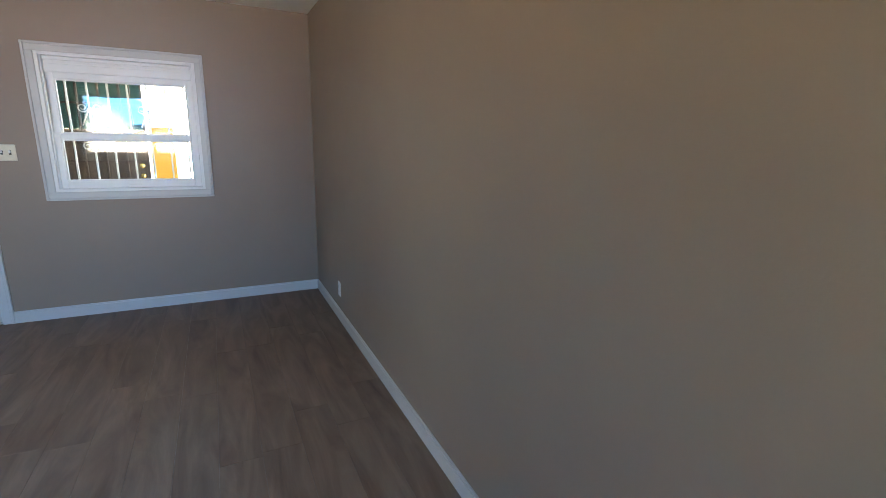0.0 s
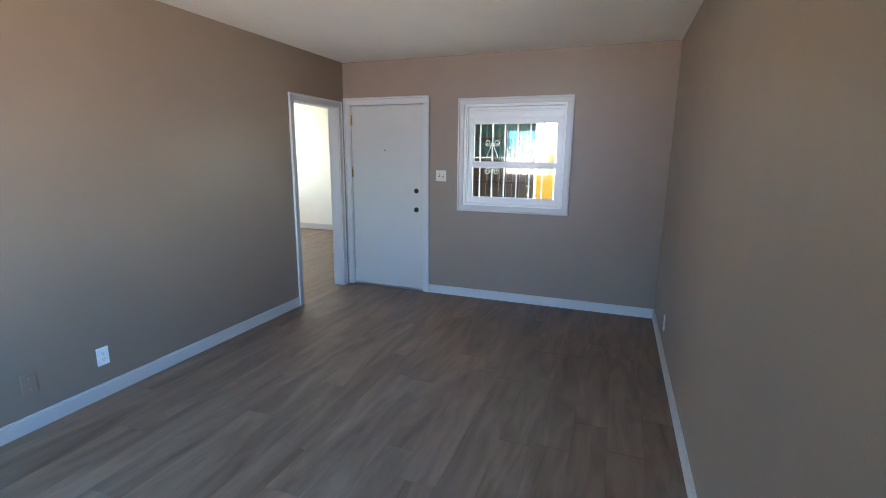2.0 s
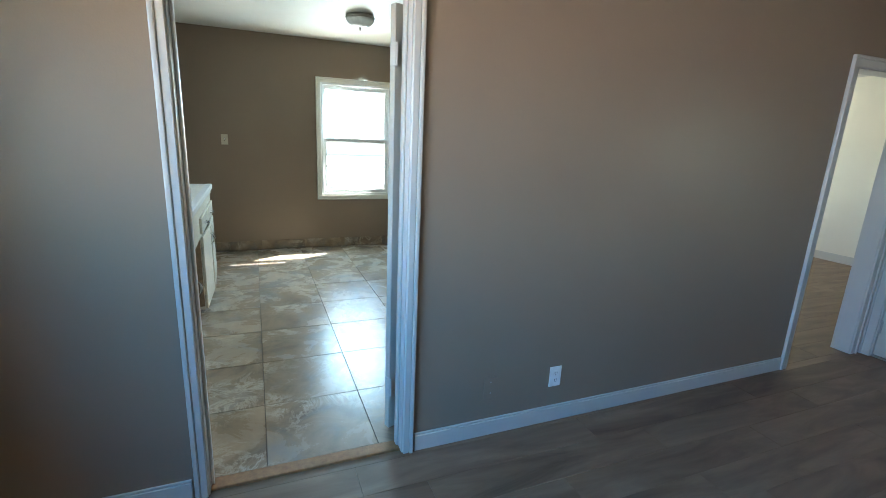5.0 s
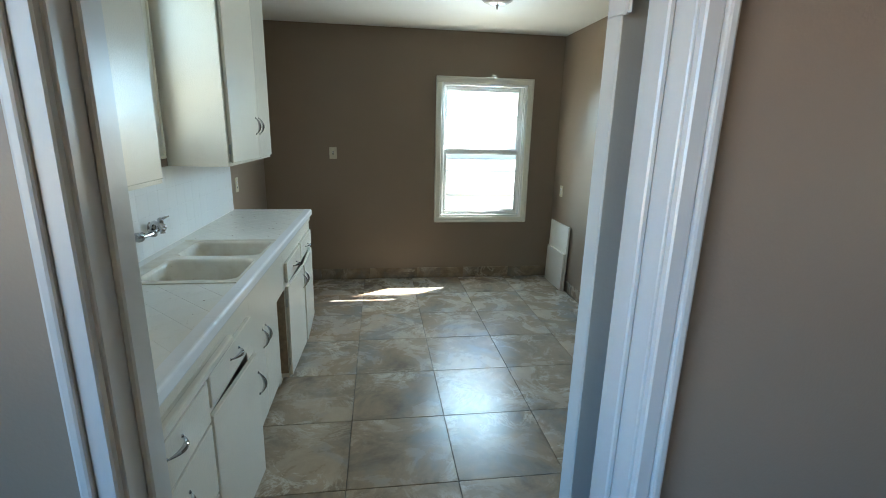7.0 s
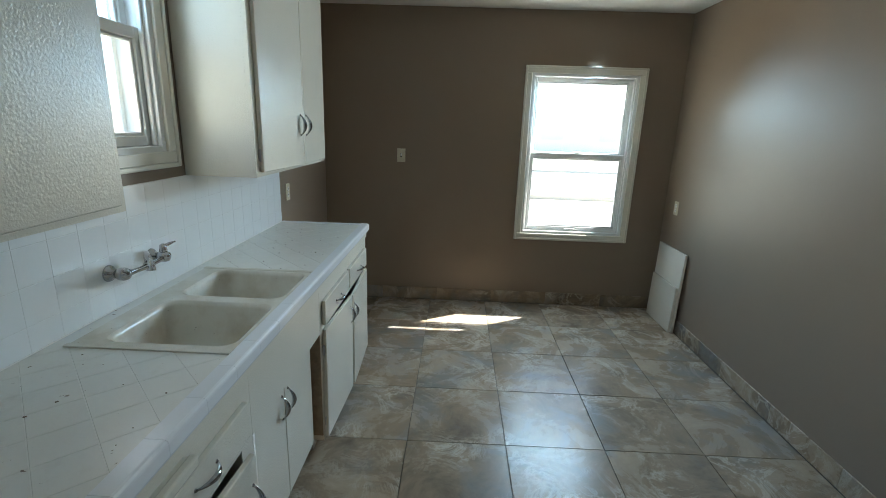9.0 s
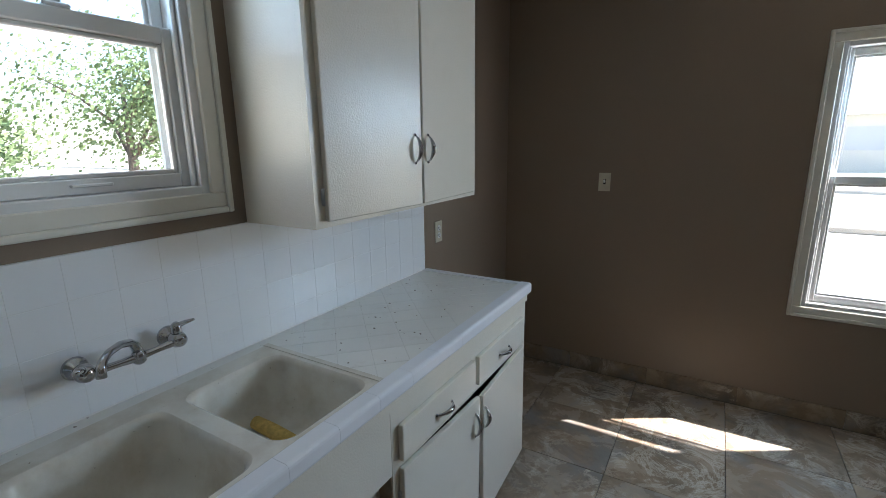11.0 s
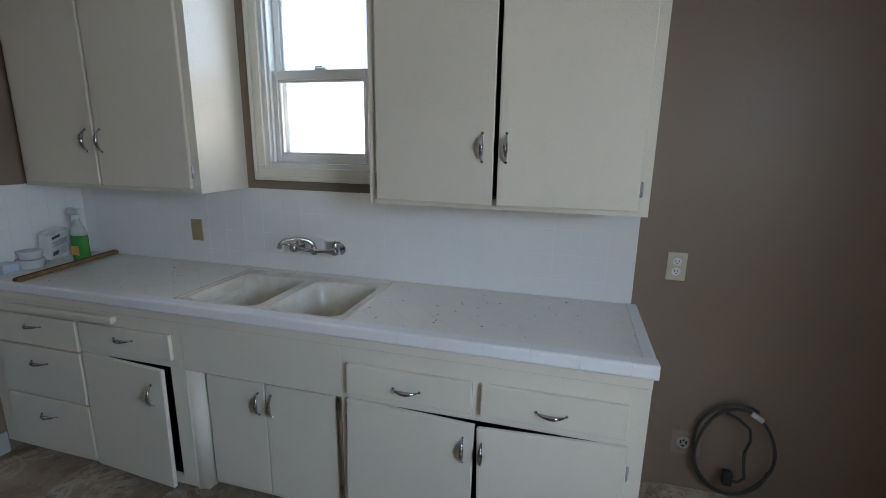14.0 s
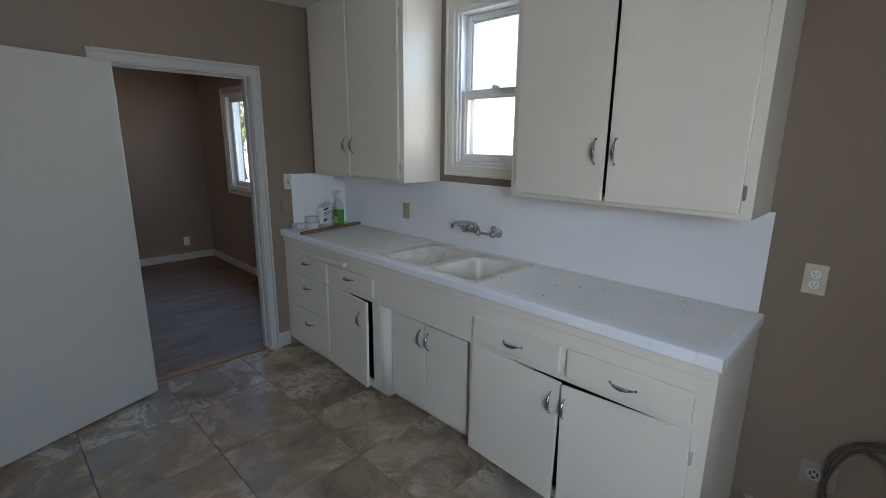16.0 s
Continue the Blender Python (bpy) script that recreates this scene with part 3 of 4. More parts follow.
d = front("door", c2, FX - 0.054, 1.414, 1.698, 0.088, 0.610)
pull(d, FX - 0.035, 1.668, 0.512, True)
d = front("door", c2, FX - 0.054, 1.702, 2.020, 0.088, 0.608)
pull(d, FX - 0.035, 1.731, 0.512, True)
for z in (0.17, 0.56):
    cab_hinge(c2, FX - 0.053, 1.409, z)
    cab_hinge(c2, FX - 0.053, 2.025, z)
# wide unit at the open end
BARE = plain("bare_wood_edge", (0.30, 0.215, 0.135), 0.6, 0, 0.25, 40, 0.1)
c3 = carcass("base_cabinet", Y2, Y3, "cream painted base cabinet with two drawers and two doors ajar", holes=[(2.12, 3.06, 0.10, 0.633)])
for y0, y1 in ((2.098, 2.570), (2.600, 3.072)):
    d = front("drawer_front", c3, FX + 0.001, y0, y1, 0.665, 0.784)
    pull(d, FX + 0.020, (y0 + y1) / 2 - 0.001, 0.716, False)
d = front("door", c3, FX + 0.001, 2.098, 2.585, 0.072, 0.642, swing=1.5, sag=1.25)
pull(d, FX + 0.028, 2.545, 0.53, True)
d = front("door", c3, FX + 0.001, 2.592, 3.076, 0.072, 0.640, swing=2.2, hinge_low=False, sag=1.35)
pull(d, FX + 0.032, 2.612, 0.53, True)
for y in (2.091, 3.083):
    for z in (0.16, 0.54):
        cab_hinge(c3, FX + 0.002, y, z)
part("bare_edge", box(FX - 0.050, FX - 0.002, Y2 - 0.005, Y2 - 0.0005, 0.095, 0.630), BARE, c3, "bare worn wood edge")
part("moulding", box(FX - 0.0, FX + 0.010, Y0, Y3, 0.845, 0.885, 0.003), CAB, c3)


def upper(y0, y1, m, ajar, label, name="wall_cabinet"):
    th = thing(name, ((UX + KW) / 2, (y0 + y1) / 2, 1.338), label, "cabinet", "upper cabinet units")
    holes = [(y0 + 0.045, y1 - 0.045, 1.375, 2.44)]
    part("face_frame", wall_bm(pose(UX, 0, 0, 0, 0, 90), y0, y1, 1.338, KC - 0.002, 0.02, holes), CAB, th)
    part("side_panel", box(KW + 0.003, UX - 0.0202, y0, y0 + 0.016, 1.338, KC - 0.002), CAB, th)
    part("side_panel", box(KW + 0.003, UX - 0.0202, y1 - 0.016, y1, 1.338, KC - 0.002), CAB, th)
    part("bottom_panel", box(KW + 0.003, UX - 0.0202, y0 + 0.016, y1 - 0.016, 1.340, 1.354), CAB, th)
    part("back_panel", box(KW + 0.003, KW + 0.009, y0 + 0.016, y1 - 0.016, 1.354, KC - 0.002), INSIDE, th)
    for a, b, low, hy in ((y0 + 0.036, m - 0.007, True, m - 0.048), (m + 0.006, y1 - 0.036, False, m + 0.036)):
        d = front("door", th, UX + 0.001, a, b, 1.358, 2.45, swing=ajar if low else ajar * 0.85, hinge_low=low)
        pull(d, UX + 0.020 + abs(math.sin(radians(ajar))) * (m - y0 - 0.09), hy, 1.558, True)
        hy2 = a - 0.006 if low else b + 0.006
        for z in (1.43, 2.30):
            cab_hinge(th, UX + 0.002, hy2, z)
    return th


upper(2.086, 3.097, 2.582, 4.0, "cream gloss-painted wall cabinet with two tall doors")
upper(0.235, 1.285, 0.754, 1.2, "cream painted wall cabinet beside the window")

# ---- counter, sink and splash ----
SX0, SX1, SY0, SY1 = -0.715, -0.2375, 1.312, 2.066
counter = thing("countertop", (-0.47, 1.65, CT - 0.045), "white painted tile countertop speckled with grime", "countertop")
part("slab", join(box(KW + 0.003, -0.206, Y0, SY0, 0.886, CT - 0.0007), box(KW + 0.003, -0.206, SY1, 3.128, 0.886, CT - 0.0007),
                  box(KW + 0.003, SX0, SY0, SY1, 0.886, CT - 0.0007), box(SX1, -0.206, SY0, SY1, 0.886, CT - 0.0007)), COUNTER, counter)


def clip_poly(poly, x0, x1, y0, y1):
    """Clips a convex polygon to a rectangle."""
    for axis, lim, sign in ((0, x0, 1), (0, x1, -1), (1, y0, 1), (1, y1, -1)):
        out = []
        for i, p in enumerate(poly):
            q = poly[(i + 1) % len(poly)]
            a, b = sign * (p[axis] - lim), sign * (q[axis] - lim)
            if a >= 0:
                out.append(p)
            if (a >= 0) != (b >= 0):
                f = a / (a - b)
                out.append((p[0] + f * (q[0] - p[0]), p[1] + f * (q[1] - p[1])))
        poly = out
        if not poly:
            return poly
    return poly


def tile_bm(poly, z0, z1, inset=0.002):
    bm = bmesh.new()
    n = len(poly)
    cx, cy = sum(p[0] for p in poly) / n, sum(p[1] for p in poly) / n
    def ring(z, k):
        return [bm.verts.new((p[0] + (cx - p[0]) * k, p[1] + (cy - p[1]) * k, z)) for p in poly]
    r = max(math.hypot(p[0] - cx, p[1] - cy) for p in poly)
    a, b, c = ring(z0, 0), ring(z1 - 0.0012, 0), ring(z1, min(0.4, inset / r))
    for lo, hi in ((a, b), (b, c)):
        for i in range(n):
            bm.faces.new((lo[i], lo[(i + 1) % n], hi[(i + 1) % n], hi[i]))
    bm.faces.new(c)
    return bm


S = 0.108
for ya, yb in ((Y0 + 0.004, SY0 - 0.002), (SY1 + 0.002, 3.095)):
    k = S * math.sqrt(2)
    for i in range(-2, 8):
        for j in range(-2, 22):
            for dx, dy in ((0, 0), (k / 2, k / 2)):
                x, y, h = KW + i * k + dx, Y0 + 0.054 + j * k + dy, k / 2 - 0.0003
                poly = clip_poly([(x + h, y), (x, y + h), (x - h, y), (x, y - h)], KW + 0.012, -0.239, ya, yb)
                if len(poly) < 3:
                    continue
                area = abs(sum(poly[m][0] * poly[(m + 1) % len(poly)][1] - poly[(m + 1) % len(poly)][0] * poly[m][1] for m in range(len(poly)))) / 2
                if area > 4e-4:
                    part("tile", tile_bm(poly, CT - 0.006, CT, 0.0016), COUNTER, counter)


def edge_tile(a, b, c, e, z0, z1, along_y):
    """A bullnose edge tile, rounded along its length."""
    bm = box(a, b, c, e, z0, z1)
    long_edges = [g for g in bm.edges if abs((g.verts[0].co - g.verts[1].co).normalized()[1 if along_y else 0]) > 0.9 and all(abs(v.co[0 if along_y else 1] - (b if along_y else e)) < 1e-5 for v in g.verts)]
    bmesh.ops.bevel(bm, geom=long_edges, offset=0.011, segments=3, affect="EDGES", profile=0.5)
    ends = [g for g in bm.edges if len(g.link_faces) == 2 and g.calc_face_angle(0) > 1.4 and abs((g.verts[0].co - g.verts[1].co).normalized()[1 if along_y else 0]) < 0.1]
    bmesh.ops.bevel(bm, geom=ends, offset=0.0004, segments=1, affect="EDGES")
    return bm


y = Y0
while y < 3.13:
    e = min(y + 0.151, 3.138)
    part("edge_tile", edge_tile(-0.237, -0.186, y, e + 0.0006, CT - 0.046, CT + 0.003, True), EDGE, counter, "")
    y += 0.152
x = KW + 0.012
while x < -0.24:
    e = min(x + 0.151, -0.238)
    part("edge_tile", edge_tile(x, e - 0.0004, 3.097, 3.140, CT - 0.046, CT + 0.003, False), EDGE, counter)
    x += 0.152


def rounded(x0, x1, y0, y1, r, z, n=5):
    pts = []
    for cx, cy, a0 in ((x1 - r, y1 - r, 0), (x0 + r, y1 - r, 90), (x0 + r, y0 + r, 180), (x1 - r, y0 + r, 270)):
        for i in range(n + 1):
            a = radians(a0 + 90 * i / n)
            pts.append(Vector((cx + r * math.cos(a), cy + r * math.sin(a), z)))
    return pts


def basin(x0, x1, y0, y1, z_rim, depth):
    """Inner skin of a sink basin, flowing from the rim to a dished floor."""
    bm = bmesh.new()
    rings = []
    for inset, dz, r in ((0, 0, 0.05), (0.006, -0.004, 0.05), (0.012, -0.016, 0.05), (0.022, -depth * 0.6, 0.05), (0.032, -depth + 0.03, 0.055), (0.055, -depth + 0.004, 0.05), (0.10, -depth, 0.04)):
        rings.append([bm.verts.new(p) for p in rounded(x0 + inset, x1 - inset, y0 + inset, y1 - inset, r, z_rim + dz)])
    n = len(rings[0])
    for a, b in zip(rings, rings[1:]):
        for k in range(n):
            bm.faces.new((a[k], a[(k + 1) % n], b[(k + 1) % n], b[k]))
    bm.faces.new(rings[-1])
    for f in bm.faces:
        f.smooth = True
    return bm, [v.co.copy() for v in rings[0]]


def sink():
    th = thing("kitchen_sink", (-0.48, 1.695, CT - 0.19), "stained white enamel double-bowl sink set in the counter", "sink")
    rim = CT + 0.003
    xa, xb = SX0 + 0.068, SX1 - 0.012
    bowls = ((SY0 + 0.030, 1.680), (1.730, SY1 - 0.022))
    deck = bmesh.new()
    outer = [deck.verts.new((x, y, rim)) for x, y in ((SX1, SY0), (SX1, SY1), (SX0, SY1), (SX0, SY0))]
    edges = [deck.edges.new((outer[i], outer[(i + 1) % 4])) for i in range(4)]
    loops = []
    for y0, y1 in bowls:
        vs = [deck.verts.new(p) for p in rounded(xa, xb, y0, y1, 0.05, rim)]
        edges += [deck.edges.new((vs[i], vs[(i + 1) % len(vs)])) for i in range(len(vs))]
    bmesh.ops.triangle_fill(deck, edges=edges, use_beauty=True)
    for f in deck.faces[:]:
        c = f.calc_center_median()
        if any(xa + 0.01 < c.x < xb - 0.01 and y0 + 0.01 < c.y < y1 - 0.01 for y0, y1 in bowls):
            deck.faces.remove(f)
    bmesh.ops.recalc_face_normals(deck, faces=deck.faces)
    part("deck", deck, ENAMEL, th)
    part("deck_edge", box(SX0 - 0.006, SX1, SY0 - 0.012, SY0 + 0.008, CT - 0.004, rim + 0.0025, 0.002, 2), ENAMEL, th)
    part("deck_edge", box(SX0 - 0.006, SX1, SY1 - 0.008, SY1 + 0.012, CT - 0.004, rim + 0.0025, 0.002, 2), ENAMEL, th)
    for y0, y1 in bowls:
        bm, _ = basin(xa, xb, y0, y1, rim, 0.175)
        bowl = part("bowl", bm, ENAMEL, th)
        c = ((xa + xb) / 2 + 0.035, (y0 + y1) / 2 - 0.055, rim - 0.1745)
        part("drain", lathe([(0.042, 0.0), (0.044, 0.003), (0.036, 0.004), (0.030, 0.0012), (0.004, 0.001)], c, 24), STEEL, bowl, "dark metal drain ring")
        part("drain_hole", lathe([(0.028, 0.0), (0.028, 0.0022)], c, 20), DARK, bowl)


sink()
bm = tube([(-0.585, 1.905, CT - 0.1485), (-0.51, 1.902, CT - 0.1495), (-0.455, 1.897, CT - 0.1495), (-0.40, 1.893, CT - 0.1485)], 0.021, 14, False, (0.92, 1.0, 1.04, 0.95))
whole("paint_roller", bm, plain("yellow_nap", (0.62, 0.42, 0.12), 0.9, 0, 0.2, 60, 0.8), "yellow fuzzy paint roller cover lying in the sink", "paint roller")


def faucet():
    z, y0, y1 = 1.064, 1.567, 1.787
    th = thing("faucet", (KW + 0.02, (y0 + y1) / 2, z), "chrome wall-mounted bridge faucet with swivel spout", "faucet")
    x = KW + 0.010
    for y in (y0, y1):
        part("flange", lathe([(0.029, 0.0), (0.029, 0.003), (0.025, 0.010), (0.015, 0.016), (0.0125, 0.030)], (x, y, z), 24, "x"), CHROME, th)
        part("valve_body", lathe([(0.008, 0.026), (0.017, 0.030), (0.022, 0.042), (0.0225, 0.056), (0.017, 0.070), (0.006, 0.076)], (x, y, z), 22, "x"), CHROME, th)
    part("lever", tube([(x + 0.052, y0, z + 0.006), (x + 0.075, y0 - 0.016, z + 0.020), (x + 0.092, y0 - 0.034, z + 0.024)], 0.0085, 10, False, (1.2, 1.0, 0.6)), CHROME, th)
    part("lever", join(lathe([(0.013, 0.0), (0.014, 0.012), (0.012, 0.030), (0.005, 0.036)], (x + 0.052, y1, z + 0.014), 16), tube([(x + 0.052, y1, z + 0.038), (x + 0.066, y1 + 0.020, z + 0.046), (x + 0.076, y1 + 0.040, z + 0.050)], 0.007, 8, False, (1.2, 0.9, 0.5))), CHROME, th)
    pts = [(x + 0.050 + 0.012 * math.sin(math.pi * a), y0 + (y1 - y0) * a, z - 0.004) for a in [i / 12 for i in range(13)]]
    part("bridge", tube(pts, 0.0095, 12, False, [1.5 - 0.75 * math.sin(math.pi * i / 12) ** 0.7 + 0.5 * math.exp(-((i - 6) / 1.6) ** 2) for i in range(13)]), CHROME, th)
    ym = (y0 + y1) / 2 + 0.004
    part("spout_base", lathe([(0.010, -0.022), (0.016, -0.016), (0.017, 0.004), (0.012, 0.014)], (x + 0.062, ym, z), 18), CHROME, th)
    sp = [(x + 0.062, ym, z + 0.008), (x + 0.064, ym - 0.006, z + 0.030), (x + 0.074, ym - 0.022, z + 0.046), (x + 0.096, ym - 0.052, z + 0.056), (x + 0.122, ym - 0.086, z + 0.057), (x + 0.146, ym - 0.110, z + 0.052), (x + 0.156, ym - 0.120, z + 0.038), (x + 0.158, ym - 0.122, z + 0.020)]
    part("spout", tube(sp, 0.0100, 12, False, (1.3, 1.15, 1.0, 0.95, 0.9, 0.95, 1.0, 1.1)), CHROME, th)


faucet()

# flecks of dirt and paint scattered on the counter
rf = random.Random(8)
flecks = []
for i in range(38):
    x, y = rf.uniform(KW + 0.03, -0.25), rf.choice((rf.uniform(0.55, SY0 - 0.02), rf.uniform(SY1 + 0.02, 3.05), rf.uniform(SY1 + 0.02, 2.6)))
    s = rf.uniform(0.0008, 0.0026)
    f = box(-s * rf.uniform(1.0, 2.6), s, -s, s * rf.uniform(0.6, 1.6), 0.0, 0.0012)
    f.transform(pose(x, y, CT + 0.0001, 0, 0, rf.uniform(0, 180)))
    flecks.append(f)
tagged(obj("dirt_flecks", join(*flecks), plain("brown_dirt", (0.12, 0.08, 0.05), 0.9)), "brown dirt flecks scattered over the white counter", "dirt", "", "stuff")

# ---- wall plates, cord and ceiling lamp ----
def plate(M, u, z, name, label, w=0.072, h=0.115, kind="outlet", material=IVORY):
    th = thing(name, M @ Vector((u, 0, z)), label, "outlet" if kind == "outlet" else "wall plate" if kind == "blank" else "light switch")
    part("cover_plate", lbox(M, u - w / 2, u + w / 2, -0.006, 0.0, z - h / 2, z + h / 2, 0.003, 2), material, th)
    if kind == "outlet":
        for s in (-0.02, 0.02):
            bm = lathe([(0.0165, 0.0), (0.0165, 0.002)], (0, 0, 0), 18, "y")
            bm.transform(M @ pose(u, -0.008, z + s))
            r = part("receptacle", bm, WHITEP, th)
            for du in (-0.006, 0.006):
                part("slot", lbox(M, u + du - 0.0012, u + du + 0.0012, -0.0088, -0.0062, z + s - 0.002, z + s + 0.007), DARK, r)
            part("slot", lbox(M, u - 0.0022, u + 0.0022, -0.0088, -0.0062, z + s - 0.010, z + s - 0.006), DARK, r)
    elif kind == "switch":
        n = 2 if w > 0.1 else 1
        for i in range(n):
            c = u + (i - (n - 1) / 2) * 0.046
            part("toggle", lbox(M, c - 0.005, c + 0.005, -0.017, -0.005, z - 0.004, z + 0.016, 0.002), WHITEP, th)
            part("slot", lbox(M, c - 0.007, c + 0.007, -0.0068, -0.0055, z - 0.014, z + 0.018), DARK, th)
    else:
        for s in (-0.03, 0.03):
            part("screw", lbox(M, u - 0.003, u + 0.003, -0.0075, -0.005, z + s - 0.003, z + s + 0.003, 0.001), STEEL, th)
    return th


plate(M_front, 1.157, 1.28, "light_switch", "ivory double light switch on the taupe wall", 0.116, 0.115, "switch")
plate(M_part, 1.624, 0.262, "outlet", "white duplex outlet above the baseboard", kind="outlet", material=WHITEP)
plate(M_part, 1.237, 0.265, "blank_plate", "taupe painted blank wall plate", kind="blank", material=WALL)
plate(M_south, 0.50, 0.25, "outlet", "white duplex outlet low in the corner", kind="outlet", material=WHITEP)
plate(M_south, -3.57, 0.26, "outlet", "white duplex outlet low on the plain wall", kind="outlet", material=WHITEP)
plate(M_north, -0.105, 1.32, "light_switch", "single ivory switch on the kitchen wall", kind="switch")
plate(M_keast, -4.01, 0.98, "outlet", "ivory duplex outlet on the kitchen wall", kind="outlet")
plate(M_sink, 3.270, 1.105, "outlet", "ivory duplex outlet beside the wall cabinet", kind="outlet")
M_tilef = pose(KW + 0.010, 0, 0, 0, 0, 90)
plate(M_tilef, 0.955, 1.105, "blank_plate", "brass-coloured blank plate on the tile splash", kind="blank", material=plain("aged_plate", (0.50, 0.43, 0.27), 0.35, 0.3))
plate(M_partk, 0.275, 1.285, "light_switch", "ivory switch by the kitchen doorway", kind="switch")
plate(M_partk, 0.245, 1.117, "blank_plate", "taupe painted plate below the switch", kind="blank", material=WALL)
rp = thing("range_outlet", (KW, 3.395, 0.333), "large range outlet on the kitchen wall", "outlet")
part("cover_plate", lbox(M_sink, 3.338, 3.455, -0.006, 0, 0.275, 0.388, 0.003, 2), plain("painted_plate", (0.30, 0.24, 0.19), 0.4), rp)
bm = lathe([(0.028, 0.0), (0.028, 0.004), (0.025, 0.006)], (0, 0, 0), 24, "x")
bm.transform(pose(KW + 0.006, 3.385, 0.333))
soc = part("socket_face", bm, plain("worn_socket", (0.42, 0.38, 0.33), 0.4), rp)
for dy, dz, w, h in ((-0.011, 0.004, 0.003, 0.008), (0.011, 0.004, 0.003, 0.008), (0, -0.012, 0.006, 0.004), (0, 0.013, 0.004, 0.004)):
    part("slot", box(KW + 0.0105, KW + 0.0132, 3.385 + dy - w, 3.385 + dy + w, 0.333 + dz - h, 0.333 + dz + h), DARK, soc)

cord_m = plain("grey_cord", (0.06, 0.055, 0.046), 0.35)
coil = thing("coiled_range_cable", (KW + 0.03, 3.56, 0.12), "coiled grey range cord hanging on the wall", "power cord")
pts = []
for i in range(76):
    a = radians(62 + 640 * i / 75)
    pts.append((KW + 0.022 + 0.0004 * i, 3.566 + (0.154 - 0.00022 * i) * (1 + 0.04 * math.sin(3 * a + 0.06 * i)) * math.cos(a), 0.345 + (0.210 - 0.0003 * i) * math.sin(a)))
part("cable", tube(pts, 0.0066, 10), cord_m, coil)
part("cable", tube([(KW + 0.05, 3.513, 0.525), (KW + 0.055, 3.56, 0.508), (KW + 0.055, 3.605, 0.470), (KW + 0.055, 3.615, 0.42), (KW + 0.055, 3.60, 0.36), (KW + 0.055, 3.606, 0.30), (KW + 0.055, 3.615, 0.245), (KW + 0.055, 3.595, 0.222), (KW + 0.055, 3.56, 0.223)], 0.0060, 10), cord_m, coil)
part("plug", join(box(KW + 0.035, KW + 0.075, 3.535, 3.570, 0.205, 0.265, 0.008, 2)), plain("black_rubber", (0.02, 0.02, 0.02), 0.6), coil, "black plug")
part("sleeve", tube([(KW + 0.05, 3.605, 0.535), (KW + 0.05, 3.645, 0.512)], 0.0105, 10), WHITEP, coil)

lamp = thing("ceiling_light", (1.16, 2.80, KC), "flush ceiling lamp with a frosted glass bowl", "ceiling lamp")
part("canopy", lathe([(0.10, 0.0), (0.125, -0.012), (0.135, -0.030), (0.128, -0.038)], (1.16, 2.80, KC - 0.0005), 32), plain("nickel", (0.42, 0.38, 0.33), 0.35, 1.0), lamp, "brushed metal canopy")
part("bowl", lathe([(0.126, -0.038), (0.122, -0.060), (0.100, -0.085), (0.062, -0.103), (0.016, -0.110)], (1.16, 2.80, KC), 32), plain("frosted_glass", (0.75, 0.74, 0.70), 0.25), lamp, "frosted white glass bowl")
part("finial", lathe([(0.012, -0.108), (0.014, -0.114), (0.006, -0.120), (0.009, -0.128), (0.003, -0.140)], (1.16, 2.80, KC), 14), plain("nickel_knob", (0.42, 0.38, 0.33), 0.3, 1.0), lamp)


# ---- things on the counter and floor ----
def spray_bottle(x, y):
    z = CT + 0.0005
    th = thing("spray_bottle", (x, y, z), "half-full green cleaner spray bottle with a white trigger", "spray bottle")
    low = lathe([(0.043, 0.0), (0.048, 0.006), (0.048, 0.120), (0.047, 0.135)], (x, y, z), 24)
    top = lathe([(0.047, 0.135), (0.042, 0.160), (0.028, 0.190), (0.017, 0.212), (0.016, 0.225)], (x, y, z), 24)
    for bm in (low, top):
        for v in bm.verts:
            v.co.x = x + (v.co.x - x) * 0.68
    part("bottle", low, plain("green_plastic", (0.05, 0.26, 0.05), 0.2), th, "green liquid in a clear bottle")
    part("shoulder", top, plain("clear_plastic", (0.55, 0.62, 0.58), 0.15), th)
    part("label_patch", box(x + 0.0310, x + 0.0332, y - 0.028, y + 0.028, z + 0.03, z + 0.080, 0.001), plain("label_paper", (0.60, 0.36, 0.08), 0.5), th)
    part("collar", lathe([(0.019, 0.220), (0.019, 0.246)], (x, y, z), 18), WHITEP, th)
    part("trigger_head", join(box(x - 0.014, x + 0.014, y - 0.050, y + 0.036, z + 0.248, z + 0.278, 0.007, 2), box(x - 0.006, x + 0.006, y - 0.034, y - 0.024, z + 0.205, z + 0.250, 0.003), box(x - 0.008, x + 0.008, y - 0.062, y - 0.049, z + 0.256, z + 0.272, 0.002)), WHITEP, th)


